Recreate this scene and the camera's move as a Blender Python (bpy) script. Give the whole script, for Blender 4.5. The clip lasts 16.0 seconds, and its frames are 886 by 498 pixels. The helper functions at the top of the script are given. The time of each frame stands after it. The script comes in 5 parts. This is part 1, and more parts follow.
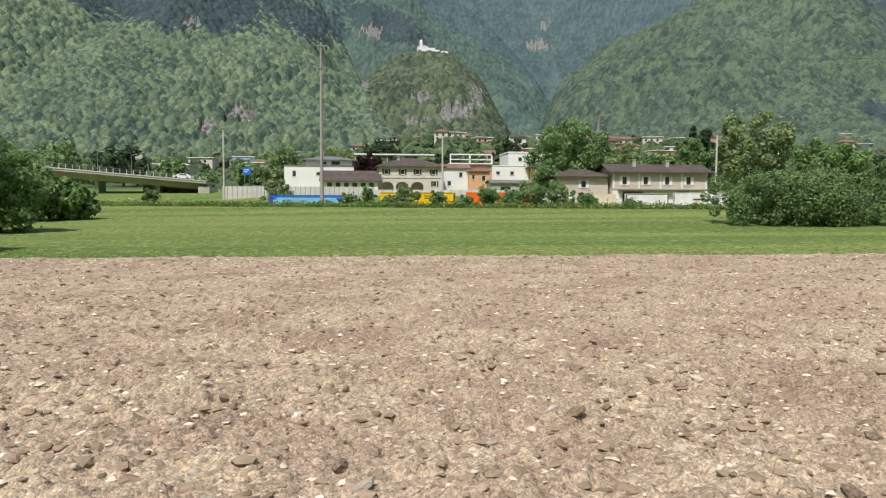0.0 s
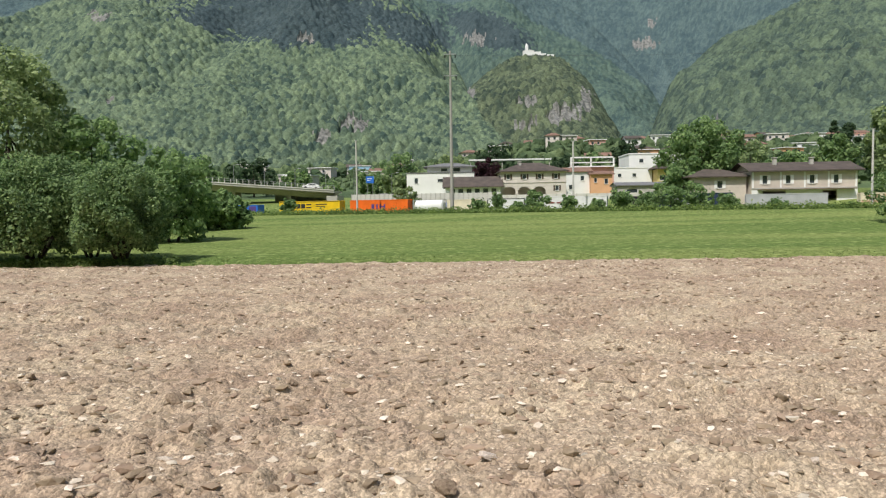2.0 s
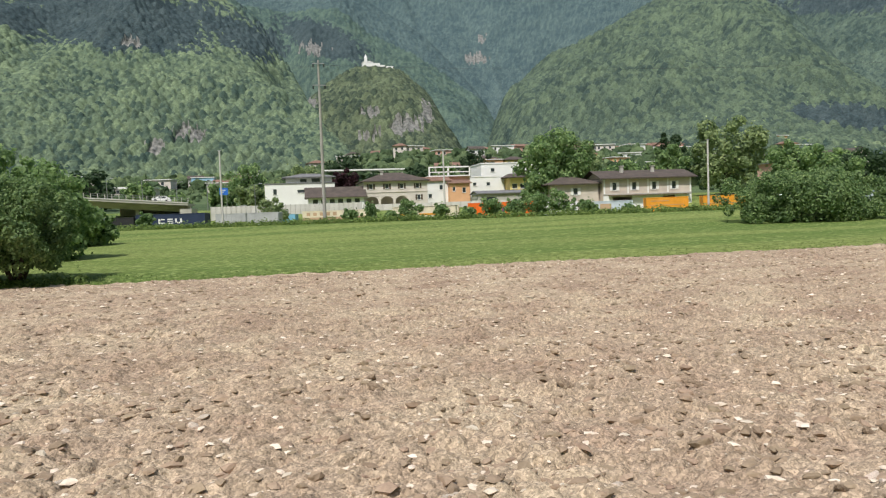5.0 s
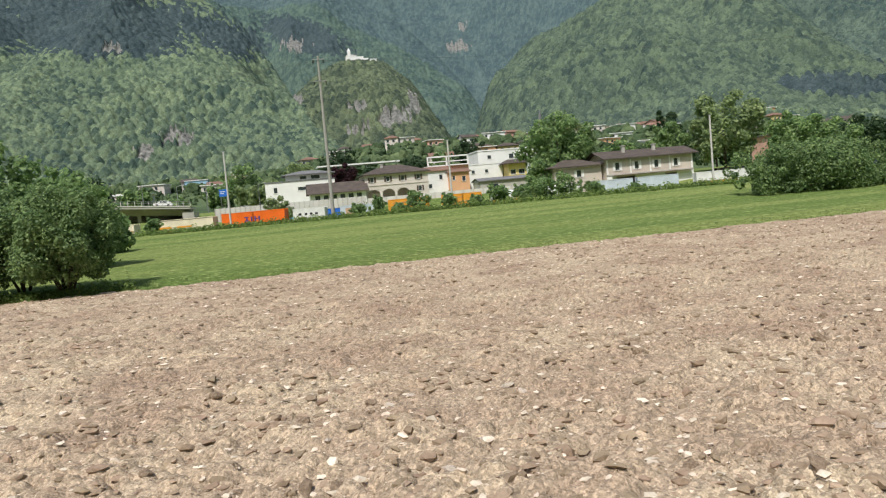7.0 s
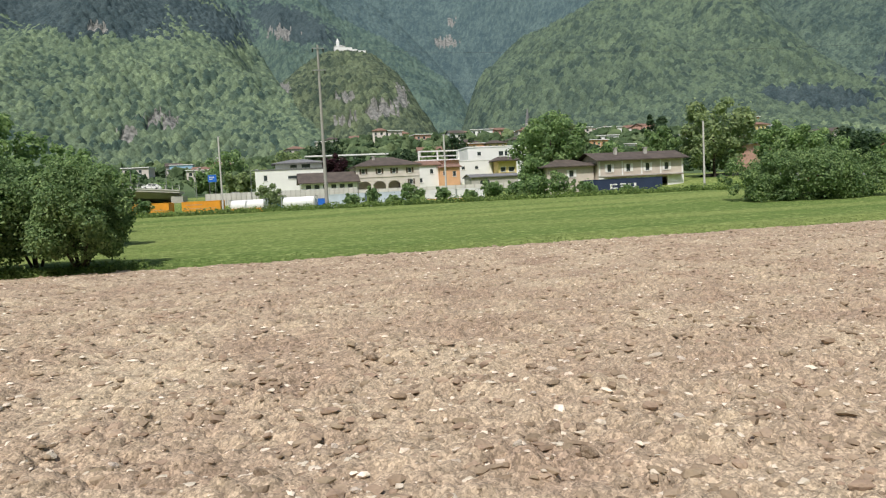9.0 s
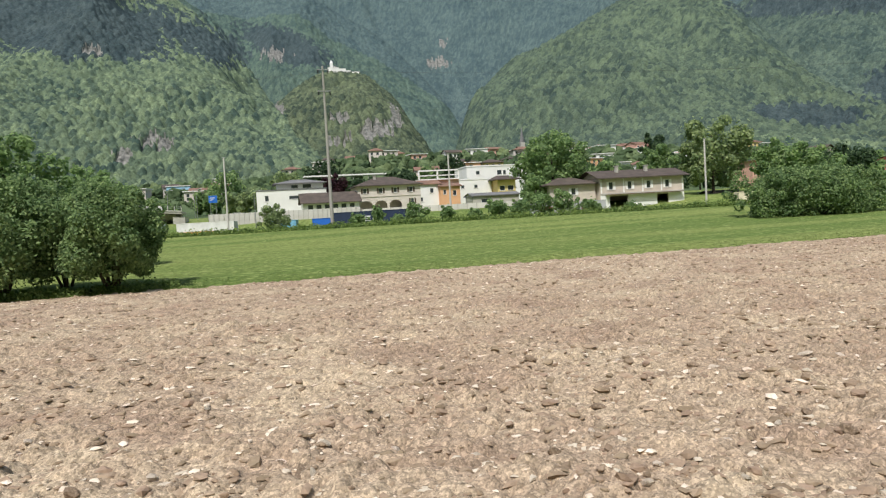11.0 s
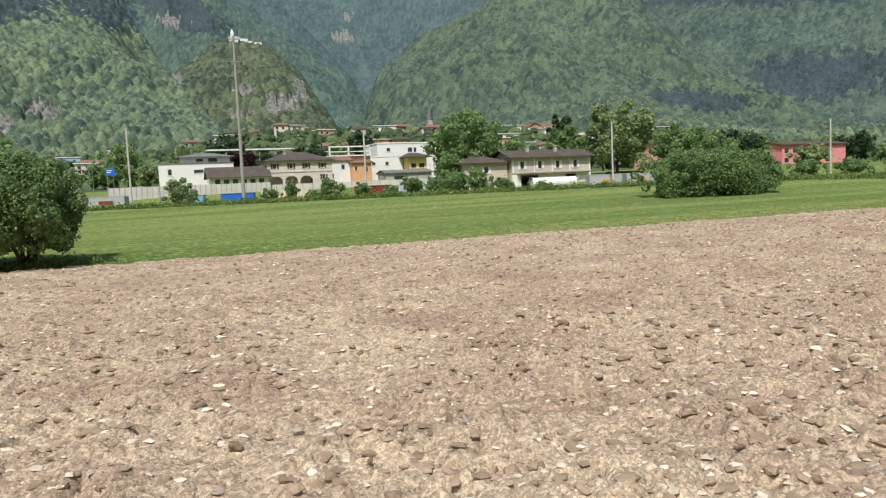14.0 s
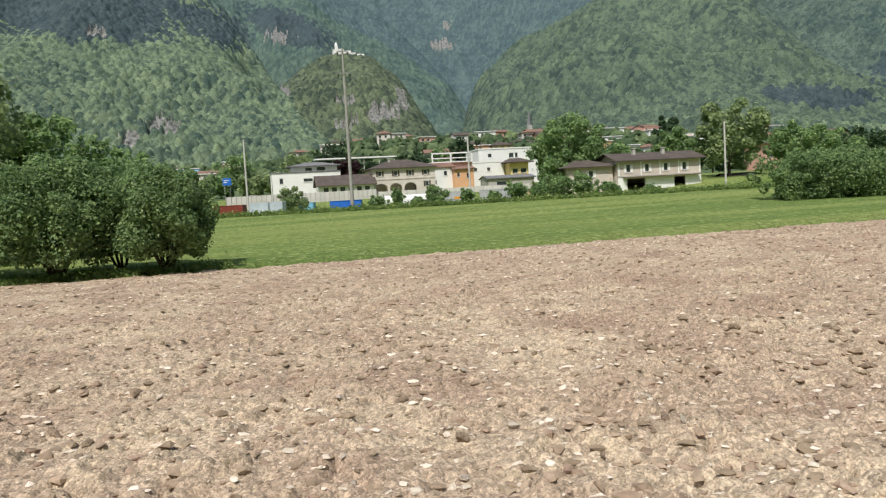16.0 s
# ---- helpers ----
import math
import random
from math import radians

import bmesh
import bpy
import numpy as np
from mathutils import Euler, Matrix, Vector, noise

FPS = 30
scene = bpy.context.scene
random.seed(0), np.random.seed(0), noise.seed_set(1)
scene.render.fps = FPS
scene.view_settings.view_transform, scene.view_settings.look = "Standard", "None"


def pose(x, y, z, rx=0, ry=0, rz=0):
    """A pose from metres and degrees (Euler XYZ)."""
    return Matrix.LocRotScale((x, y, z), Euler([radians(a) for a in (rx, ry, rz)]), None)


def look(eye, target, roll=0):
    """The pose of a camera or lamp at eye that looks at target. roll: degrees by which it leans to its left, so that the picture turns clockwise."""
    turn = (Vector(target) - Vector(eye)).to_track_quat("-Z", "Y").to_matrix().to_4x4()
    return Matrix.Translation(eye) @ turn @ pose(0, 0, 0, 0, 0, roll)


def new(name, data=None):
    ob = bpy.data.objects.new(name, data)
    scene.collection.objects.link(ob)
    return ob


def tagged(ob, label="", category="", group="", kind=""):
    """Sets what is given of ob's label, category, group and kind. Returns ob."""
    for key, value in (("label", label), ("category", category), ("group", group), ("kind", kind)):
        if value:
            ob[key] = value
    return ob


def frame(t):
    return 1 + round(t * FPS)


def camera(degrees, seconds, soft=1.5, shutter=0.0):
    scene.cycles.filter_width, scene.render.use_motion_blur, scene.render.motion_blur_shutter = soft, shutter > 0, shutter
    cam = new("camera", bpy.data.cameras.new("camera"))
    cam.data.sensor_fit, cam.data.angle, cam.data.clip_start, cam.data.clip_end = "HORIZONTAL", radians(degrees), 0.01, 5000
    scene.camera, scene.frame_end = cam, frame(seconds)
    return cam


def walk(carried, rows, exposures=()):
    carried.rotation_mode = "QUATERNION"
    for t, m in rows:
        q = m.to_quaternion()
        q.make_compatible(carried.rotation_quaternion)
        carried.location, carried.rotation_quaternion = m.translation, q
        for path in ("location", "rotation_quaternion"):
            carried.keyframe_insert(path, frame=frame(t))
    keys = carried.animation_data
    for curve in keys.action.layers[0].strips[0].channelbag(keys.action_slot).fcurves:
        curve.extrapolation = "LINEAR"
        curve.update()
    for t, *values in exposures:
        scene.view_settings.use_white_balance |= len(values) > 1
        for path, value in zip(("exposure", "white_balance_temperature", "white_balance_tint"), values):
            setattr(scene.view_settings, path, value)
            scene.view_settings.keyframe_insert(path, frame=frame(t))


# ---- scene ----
cam = camera(63.31, 16.0, soft=1.2)
ROWS = [
    (0.0, 0.000, 0.071, 1.846, 86.17, -0.22, -6.61),
    (0.5, -1.266, 0.057, 1.851, 86.09, -0.23, -6.79),
    (1.0, -2.566, 0.073, 1.860, 86.22, 1.31, -6.19),
    (1.5, -3.748, 0.102, 1.862, 86.39, 2.24, -4.00),
    (2.0, -4.857, 0.194, 1.816, 86.65, 0.88, 1.48),
    (2.5, -5.864, 0.105, 1.816, 86.47, -0.05, 3.25),
    (3.0, -6.826, 0.031, 1.804, 86.62, 0.02, -2.26),
    (3.5, -7.893, -0.039, 1.778, 87.42, 0.07, -6.44),
    (3.7, -8.320, -0.052, 1.776, 88.07, 0.05, -7.60),
    (5.8, -12.603, 0.074, 1.837, 86.73, 2.59, -12.13),
    (6.0, -12.943, 0.084, 1.853, 86.80, 3.02, -11.58),
    (6.5, -13.785, 0.075, 1.855, 86.64, 4.40, -11.48),
    (7.0, -14.538, 0.115, 1.867, 86.30, 5.17, -12.34),
    (7.5, -15.241, 0.168, 1.831, 86.16, 3.41, -11.90),
    (8.0, -15.856, 0.142, 1.818, 85.71, 2.63, -11.37),
    (8.5, -16.411, 0.065, 1.815, 85.65, 2.35, -11.81),
    (9.0, -16.904, -0.006, 1.804, 85.84, 2.86, -13.85),
    (9.2, -17.116, -0.025, 1.805, 85.73, 3.32, -14.61),
    (11.3, -19.577, -0.015, 1.803, 87.51, 3.24, -14.41),
    (11.5, -19.742, -0.046, 1.806, 87.48, 2.77, -12.85),
    (12.0, -20.126, -0.122, 1.808, 86.57, 2.83, -11.62),
    (12.5, -20.441, -0.154, 1.817, 85.85, 2.03, -11.82),
    (13.0, -20.714, -0.114, 1.802, 85.72, 1.58, -15.34),
    (13.5, -21.019, 0.015, 1.800, 85.26, 1.50, -20.91),
    (14.0, -21.367, 0.161, 1.818, 85.18, 2.57, -22.14),
    (14.5, -21.770, 0.244, 1.847, 85.90, 3.38, -16.43),
    (15.0, -22.071, 0.252, 1.834, 86.27, 2.85, -14.15),
    (15.5, -22.269, 0.257, 1.840, 86.20, 3.20, -13.79),
    (16.0, -22.436, 0.254, 1.853, 86.02, 3.29, -14.35),
]
walk(cam, [(t, pose(x, y, z, rx, ry, rz)) for t, x, y, z, rx, ry, rz in ROWS])

# ---- light ----
SUN_EL, SUN_AZ = 57.0, 212.0   # elevation, compass bearing from +y clockwise
world = bpy.data.worlds.new("world")
scene.world = world
world.use_nodes = True
wn = world.node_tree
sky = wn.nodes.new("ShaderNodeTexSky")
sky.sky_type = "NISHITA"
sky.sun_disc = False
sky.sun_elevation, sky.sun_rotation = radians(SUN_EL), radians(SUN_AZ)
sky.dust_density = 2.0
wn.links.new(sky.outputs[0], wn.nodes["Background"].inputs[0])
wn.nodes["Background"].inputs[1].default_value = 0.13
sun = new("sun", bpy.data.lights.new("sun", "SUN"))
sun.data.energy, sun.data.angle, sun.data.color = 4.1, radians(0.6), (1.0, 0.965, 0.91)
_a, _e = radians(SUN_AZ), radians(SUN_EL)
SUN_DIR = Vector((math.sin(_a) * math.cos(_e), math.cos(_a) * math.cos(_e), math.sin(_e)))
sun.matrix_world = look(SUN_DIR * 500, (0, 0, 0))
scene.view_settings.exposure = 0.0

# ---- materials ----


def material(name, colour, colour2=None, scale=1.0, rough=0.85, metal=0.0, bump=0.0, bump_scale=8.0, island=0.0, random_ob=0.0, fine=0.25, detail=5.0, spec=0.3, dist=0.02, thin=0.0, grit=0.5):
    m = bpy.data.materials.new(name)
    m.use_nodes = True
    nt = m.node_tree
    b = nt.nodes["Principled BSDF"]
    b.inputs["Roughness"].default_value = rough
    b.inputs["Metallic"].default_value = metal
    b.inputs["Specular IOR Level"].default_value = spec
    co = nt.nodes.new("ShaderNodeTexCoord")
    n1 = nt.nodes.new("ShaderNodeTexNoise")
    n1.inputs["Scale"].default_value = scale
    n1.inputs["Detail"].default_value = detail
    n1.inputs["Roughness"].default_value = grit
    nt.links.new(co.outputs["Object"], n1.inputs["Vector"])
    ramp = nt.nodes.new("ShaderNodeValToRGB")
    ramp.color_ramp.elements[0].position, ramp.color_ramp.elements[1].position = 0.3, 0.7
    c2 = colour2 or tuple(c * 0.75 for c in colour)
    ramp.color_ramp.elements[0].color, ramp.color_ramp.elements[1].color = (*c2, 1), (*colour, 1)
    nt.links.new(n1.outputs["Fac"], ramp.inputs["Fac"])
    out = ramp.outputs["Color"]
    n2 = nt.nodes.new("ShaderNodeTexNoise")
    n2.inputs["Scale"].default_value = bump_scale
    n2.inputs["Detail"].default_value = 4
    nt.links.new(co.outputs["Object"], n2.inputs["Vector"])
    hsv = nt.nodes.new("ShaderNodeHueSaturation")
    mr = nt.nodes.new("ShaderNodeMapRange")
    mr.inputs["To Min"].default_value, mr.inputs["To Max"].default_value = 1 - fine, 1 + fine
    nt.links.new(n2.outputs["Fac"], mr.inputs["Value"])
    val = mr.outputs[0]
    src = None
    if island:
        src = nt.nodes.new("ShaderNodeNewGeometry").outputs["Random Per Island"]
        amount = island
    elif random_ob:
        src = nt.nodes.new("ShaderNodeObjectInfo").outputs["Random"]
        amount = random_ob
    if src is not None:
        mr2 = nt.nodes.new("ShaderNodeMapRange")
        mr2.inputs["To Min"].default_value, mr2.inputs["To Max"].default_value = 1 - amount, 1 + amount
        nt.links.new(src, mr2.inputs["Value"])
        mul = nt.nodes.new("ShaderNodeMath")
        mul.operation = "MULTIPLY"
        nt.links.new(val, mul.inputs[0])
        nt.links.new(mr2.outputs[0], mul.inputs[1])
        val = mul.outputs[0]
        mr3 = nt.nodes.new("ShaderNodeMapRange")
        mr3.inputs["To Min"].default_value, mr3.inputs["To Max"].default_value = 0.5 + 0.05 * amount, 0.5 - 0.05 * amount
        nt.links.new(src, mr3.inputs["Value"])
        nt.links.new(mr3.outputs[0], hsv.inputs["Hue"])
    nt.links.new(val, hsv.inputs["Value"])
    nt.links.new(out, hsv.inputs["Color"])
    nt.links.new(hsv.outputs[0], b.inputs["Base Color"])
    if thin:
        tr = nt.nodes.new("ShaderNodeBsdfTranslucent")
        mx = nt.nodes.new("ShaderNodeMixShader")
        mx.inputs[0].default_value = thin
        nt.links.new(hsv.outputs[0], tr.inputs["Color"])
        nt.links.new(b.outputs[0], mx.inputs[1])
        nt.links.new(tr.outputs[0], mx.inputs[2])
        nt.links.new(mx.outputs[0], nt.nodes["Material Output"].inputs["Surface"])
    if bump:
        bp = nt.nodes.new("ShaderNodeBump")
        bp.inputs["Strength"].default_value = bump
        bp.inputs["Distance"].default_value = dist
        nt.links.new(n2.outputs["Fac"], bp.inputs["Height"])
        nt.links.new(bp.outputs[0], b.inputs["Normal"])
    return m


M = {}


def soil_material():
    """Dry crumbly soil: crumbs of three sizes, each with its own tint, over pinkish and tan patches."""
    m = bpy.data.materials.new("soil")
    m.use_nodes = True
    nt = m.node_tree
    L = nt.links.new
    b = nt.nodes["Principled BSDF"]
    b.inputs["Roughness"].default_value, b.inputs["Specular IOR Level"].default_value = 0.95, 0.1
    co = nt.nodes.new("ShaderNodeTexCoord")
    wob = nt.nodes.new("ShaderNodeTexNoise")
    wob.inputs["Scale"].default_value, wob.inputs["Detail"].default_value = 30.0, 4.0
    L(co.outputs["Object"], wob.inputs["Vector"])
    shift = nt.nodes.new("ShaderNodeVectorMath")
    shift.operation = "MULTIPLY_ADD"
    shift.inputs[1].default_value = (0.005, 0.005, 0.005)
    L(wob.outputs["Color"], shift.inputs[0])
    L(co.outputs["Object"], shift.inputs[2])
    patch = nt.nodes.new("ShaderNodeTexNoise")
    patch.inputs["Scale"].default_value, patch.inputs["Detail"].default_value, patch.inputs["Roughness"].default_value = 0.45, 6.0, 0.6
    L(co.outputs["Object"], patch.inputs["Vector"])
    ramp = nt.nodes.new("ShaderNodeValToRGB")
    ramp.color_ramp.elements[0].position, ramp.color_ramp.elements[0].color = 0.35, (0.315, 0.232, 0.168, 1)
    ramp.color_ramp.elements[1].position, ramp.color_ramp.elements[1].color = 0.62, (0.43, 0.345, 0.245, 1)
    L(patch.outputs["Fac"], ramp.inputs["Fac"])
    value, relief = None, None
    for scale, tint, rise in ((8.0, 0.12, 0.40), (26.0, 0.26, 0.36), (64.0, 0.32, 0.16)):
        v = nt.nodes.new("ShaderNodeTexVoronoi")
        v.inputs["Scale"].default_value = scale
        L(shift.outputs[0], v.inputs["Vector"])
        sep = nt.nodes.new("ShaderNodeSeparateColor")
        L(v.outputs["Color"], sep.inputs[0])
        mr = nt.nodes.new("ShaderNodeMapRange")
        mr.inputs["To Min"].default_value, mr.inputs["To Max"].default_value = 1 - tint, 1 + tint
        L(sep.outputs[0], mr.inputs["Value"])
        # height: rounded crumbs, some standing higher than others
        hm = nt.nodes.new("ShaderNodeMath")
        hm.operation = "SUBTRACT"
        L(sep.outputs[1], hm.inputs[0])
        L(v.outputs["Distance"], hm.inputs[1])
        sc = nt.nodes.new("ShaderNodeMath")
        sc.operation = "MULTIPLY"
        sc.inputs[1].default_value = rise
        L(hm.outputs[0], sc.inputs[0])
        if value is None:
            value, relief = mr.outputs[0], sc.outputs[0]
        else:
            q = nt.nodes.new("ShaderNodeMath")
            q.operation = "MULTIPLY"
            L(value, q.inputs[0])
            L(mr.outputs[0], q.inputs[1])
            p = nt.nodes.new("ShaderNodeMath")
            L(relief, p.inputs[0])
            L(sc.outputs[0], p.inputs[1])
            value, relief = q.outputs[0], p.outputs[0]
    hsv = nt.nodes.new("ShaderNodeHueSaturation")
    L(value, hsv.inputs["Value"])
    L(ramp.outputs[0], hsv.inputs["Color"])
    L(hsv.outputs[0], b.inputs["Base Color"])
    bp = nt.nodes.new("ShaderNodeBump")
    bp.inputs["Strength"].default_value, bp.inputs["Distance"].default_value = 0.7, 0.03
    L(relief, bp.inputs["Height"])
    L(bp.outputs[0], b.inputs["Normal"])
    return m


M["soil"] = soil_material()
M["clod"] = material("clod", (0.39, 0.30, 0.21), (0.22, 0.158, 0.11), scale=3.0, bump=0.8, bump_scale=25.0, island=0.18, rough=0.95, spec=0.1)
M["stone"] = material("stone", (0.78, 0.68, 0.55), (0.56, 0.46, 0.36), scale=5.0, bump=0.5, bump_scale=30.0, island=0.2, rough=0.8)
M["stone_piece"] = material("stone_piece", (0.66, 0.57, 0.47), (0.46, 0.38, 0.30), scale=6.0, bump=0.6, bump_scale=30.0, random_ob=0.25, rough=0.85)
M["bark"] = material("bark", (0.06, 0.046, 0.036), scale=4.0, bump=0.8, bump_scale=12.0)
M["leaf"] = material("leaf", (0.30, 0.42, 0.17), (0.16, 0.265, 0.105), scale=0.5, island=0.4, rough=0.6, fine=0.2, thin=0.55)
M["leaf_deep"] = material("leaf_deep", (0.25, 0.355, 0.145), (0.13, 0.215, 0.085), scale=0.5, island=0.45, rough=0.6, fine=0.2, thin=0.5)
M["leaf_light"] = material("leaf_light", (0.34, 0.42, 0.20), (0.22, 0.30, 0.13), scale=0.4, island=0.4, rough=0.6, fine=0.2, thin=0.55)
M["leaf_dark"] = material("leaf_dark", (0.08, 0.135, 0.06), (0.045, 0.085, 0.04), scale=0.4, island=0.4, rough=0.6, fine=0.2, thin=0.55)
M["leaf_purple"] = material("leaf_purple", (0.075, 0.03, 0.035), (0.04, 0.018, 0.022), scale=0.5, island=0.4, rough=0.6, thin=0.55)
M["grass_blade"] = material("grass_blade", (0.19, 0.25, 0.075), (0.12, 0.175, 0.05), scale=0.3, island=0.3, rough=0.8, fine=0.2, thin=0.4)
M["weeds"] = material("weeds", (0.24, 0.33, 0.10), (0.13, 0.20, 0.055), scale=0.25, island=0.4, rough=0.7, fine=0.2, thin=0.55)


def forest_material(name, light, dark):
    """Leafy canopy: each crown has its own tint, over stands that differ in tone; callers put haze or cloud shade into
    the colours.
    """
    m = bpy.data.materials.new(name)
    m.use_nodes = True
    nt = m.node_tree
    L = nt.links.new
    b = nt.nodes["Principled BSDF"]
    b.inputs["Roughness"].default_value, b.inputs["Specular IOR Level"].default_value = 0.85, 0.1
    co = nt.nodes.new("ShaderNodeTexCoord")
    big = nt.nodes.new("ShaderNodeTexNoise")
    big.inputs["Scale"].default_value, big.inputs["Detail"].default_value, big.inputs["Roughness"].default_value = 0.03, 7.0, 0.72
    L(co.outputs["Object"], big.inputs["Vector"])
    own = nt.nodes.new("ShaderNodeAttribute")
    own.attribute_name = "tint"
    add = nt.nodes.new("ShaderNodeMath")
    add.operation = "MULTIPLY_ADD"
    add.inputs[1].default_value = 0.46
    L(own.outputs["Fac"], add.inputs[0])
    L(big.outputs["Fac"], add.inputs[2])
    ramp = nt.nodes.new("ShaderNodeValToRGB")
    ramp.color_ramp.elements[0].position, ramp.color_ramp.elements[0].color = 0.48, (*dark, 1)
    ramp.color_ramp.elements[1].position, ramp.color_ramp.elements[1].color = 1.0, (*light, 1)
    L(add.outputs[0], ramp.inputs["Fac"])
    leaf = nt.nodes.new("ShaderNodeTexNoise")
    leaf.inputs["Scale"].default_value, leaf.inputs["Detail"].default_value, leaf.inputs["Roughness"].default_value = 0.7, 5.0, 0.7
    L(co.outputs["Object"], leaf.inputs["Vector"])
    mr = nt.nodes.new("ShaderNodeMapRange")
    mr.inputs["From Min"].default_value, mr.inputs["From Max"].default_value = 0.3, 0.7
    mr.inputs["To Min"].default_value, mr.inputs["To Max"].default_value = 0.55, 1.45
    L(leaf.outputs["Fac"], mr.inputs["Value"])
    hsv = nt.nodes.new("ShaderNodeHueSaturation")
    L(mr.outputs[0], hsv.inputs["Value"])
    L(ramp.outputs[0], hsv.inputs["Color"])
    L(hsv.outputs[0], b.inputs["Base Color"])
    bp = nt.nodes.new("ShaderNodeBump")
    bp.inputs["Strength"].default_value, bp.inputs["Distance"].default_value = 0.6, 1.2
    L(leaf.outputs["Fac"], bp.inputs["Height"])
    L(bp.outputs[0], b.inputs["Normal"])
    return m


# aerial haze is put into these woods' colours, bluest on the far ridges
HAZY_STANDS = ((0.098, 0.142, 0.136), (0.050, 0.082, 0.090)), ((0.172, 0.225, 0.132), (0.042, 0.070, 0.058)), ((0.122, 0.166, 0.106), (0.042, 0.066, 0.058)), ((0.134, 0.164, 0.094), (0.034, 0.052, 0.040)), ((0.106, 0.154, 0.118), (0.046, 0.078, 0.074)), ((0.106, 0.148, 0.112), (0.042, 0.068, 0.064))
for _k, (_a, _b) in enumerate(HAZY_STANDS):
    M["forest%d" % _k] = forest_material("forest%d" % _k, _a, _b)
M["undergrowth"] = material("undergrowth", (0.085, 0.128, 0.074), (0.052, 0.084, 0.052), scale=0.05, fine=0.4, bump=1.0, bump_scale=0.5, dist=1.5, spec=0.1)
# darker blue-green of the same woods, painted in for cloud shade
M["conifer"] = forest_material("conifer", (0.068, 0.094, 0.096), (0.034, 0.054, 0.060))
M["orchard"] = material("orchard", (0.115, 0.16, 0.075), (0.045, 0.075, 0.038), scale=0.05, island=0.4, rough=0.8, fine=0.35, bump=0.8, bump_scale=1.5, dist=0.6, spec=0.1)
M["rock"] = material("rock", (0.27, 0.265, 0.245), (0.08, 0.085, 0.078), scale=0.3, bump=1.0, bump_scale=0.6, dist=1.0, fine=0.3)
M["plaster"] = material("plaster", (0.68, 0.62, 0.57), (0.58, 0.52, 0.47), scale=0.6, fine=0.06, bump=0.1)
M["plaster_grey"] = material("plaster_grey", (0.66, 0.58, 0.50), (0.52, 0.46, 0.40), scale=0.5, fine=0.1, bump=0.1)
M["white"] = material("white", (0.86, 0.85, 0.83), (0.79, 0.78, 0.76), scale=0.4, fine=0.05)
M["orange_wall"] = material("orange_wall", (0.76, 0.44, 0.25), (0.68, 0.38, 0.21), scale=0.5, fine=0.08)
M["pink_wall"] = material("pink_wall", (0.70, 0.42, 0.34), (0.62, 0.36, 0.29), scale=0.5, fine=0.08)
M["coral_wall"] = material("coral_wall", (0.80, 0.30, 0.33), (0.70, 0.25, 0.27), scale=0.5, fine=0.08)
M["yellow_wall"] = material("yellow_wall", (0.76, 0.60, 0.28), (0.70, 0.55, 0.25), scale=0.5, fine=0.08)
M["blue_wall"] = material("blue_wall", (0.36, 0.58, 0.75), (0.3, 0.5, 0.66), scale=0.5, fine=0.08)
M["roof"] = material("roof", (0.115, 0.092, 0.078), (0.068, 0.056, 0.049), scale=0.7, bump=0.5, bump_scale=4.0, fine=0.3)
M["roof_red"] = material("roof_red", (0.25, 0.15, 0.11), (0.16, 0.1, 0.075), scale=0.5, bump=0.4, bump_scale=3.0, fine=0.3)
M["roof_grey"] = material("roof_grey", (0.2, 0.2, 0.2), (0.14, 0.14, 0.145), scale=0.6, fine=0.2)
M["concrete"] = material("concrete", (0.50, 0.48, 0.44), (0.38, 0.36, 0.33), scale=0.4, bump=0.3, bump_scale=5.0, fine=0.15)
M["concrete_white"] = material("concrete_white", (0.64, 0.62, 0.58), (0.5, 0.48, 0.45), scale=0.6, bump=0.2, bump_scale=5.0, fine=0.1, random_ob=0.06)
M["pole"] = material("pole", (0.37, 0.355, 0.33), (0.29, 0.275, 0.26), scale=0.8, fine=0.15)
M["mast"] = material("mast", (0.58, 0.56, 0.53), (0.47, 0.45, 0.43), scale=0.8, fine=0.12)
M["steel"] = material("steel", (0.35, 0.36, 0.36), rough=0.5, metal=0.6, scale=2.0)
M["dark"] = material("dark", (0.035, 0.035, 0.037), scale=1.0, rough=0.6)
M["glass"] = material("glass", (0.05, 0.06, 0.07), scale=0.5, rough=0.1, spec=0.7, fine=0.05)
M["shutter"] = material("shutter", (0.12, 0.09, 0.07), scale=1.5)
M["wood"] = material("wood", (0.17, 0.11, 0.07), scale=1.5, bump=0.3)
M["asphalt"] = material("asphalt", (0.005, 0.005, 0.005), scale=0.5, bump=0.3, bump_scale=20)
M["gravel"] = material("gravel", (0.28, 0.25, 0.22), (0.18, 0.16, 0.14), scale=0.5, bump=0.6, bump_scale=8)


def paint(name, c, dirt=0.82, rough=0.5):
    M[name] = material(name, c, tuple(v * dirt for v in c), scale=0.7, rough=rough, fine=0.08, bump_scale=3.0)


paint("yellow_paint", (0.85, 0.57, 0.02))
paint("orange_paint", (0.88, 0.17, 0.02))
paint("navy_paint", (0.03, 0.045, 0.09))
paint("white_paint", (0.80, 0.80, 0.78))
paint("cream_paint", (0.78, 0.70, 0.53))
paint("blue_paint", (0.03, 0.16, 0.62))
paint("cyan_paint", (0.22, 0.50, 0.68))
paint("crate_paint", (0.82, 0.36, 0.04))
paint("red_paint", (0.24, 0.055, 0.04))
paint("grey_paint", (0.46, 0.47, 0.48))
paint("pale_blue_paint", (0.55, 0.62, 0.68))
paint("tan_paint", (0.55, 0.38, 0.24))
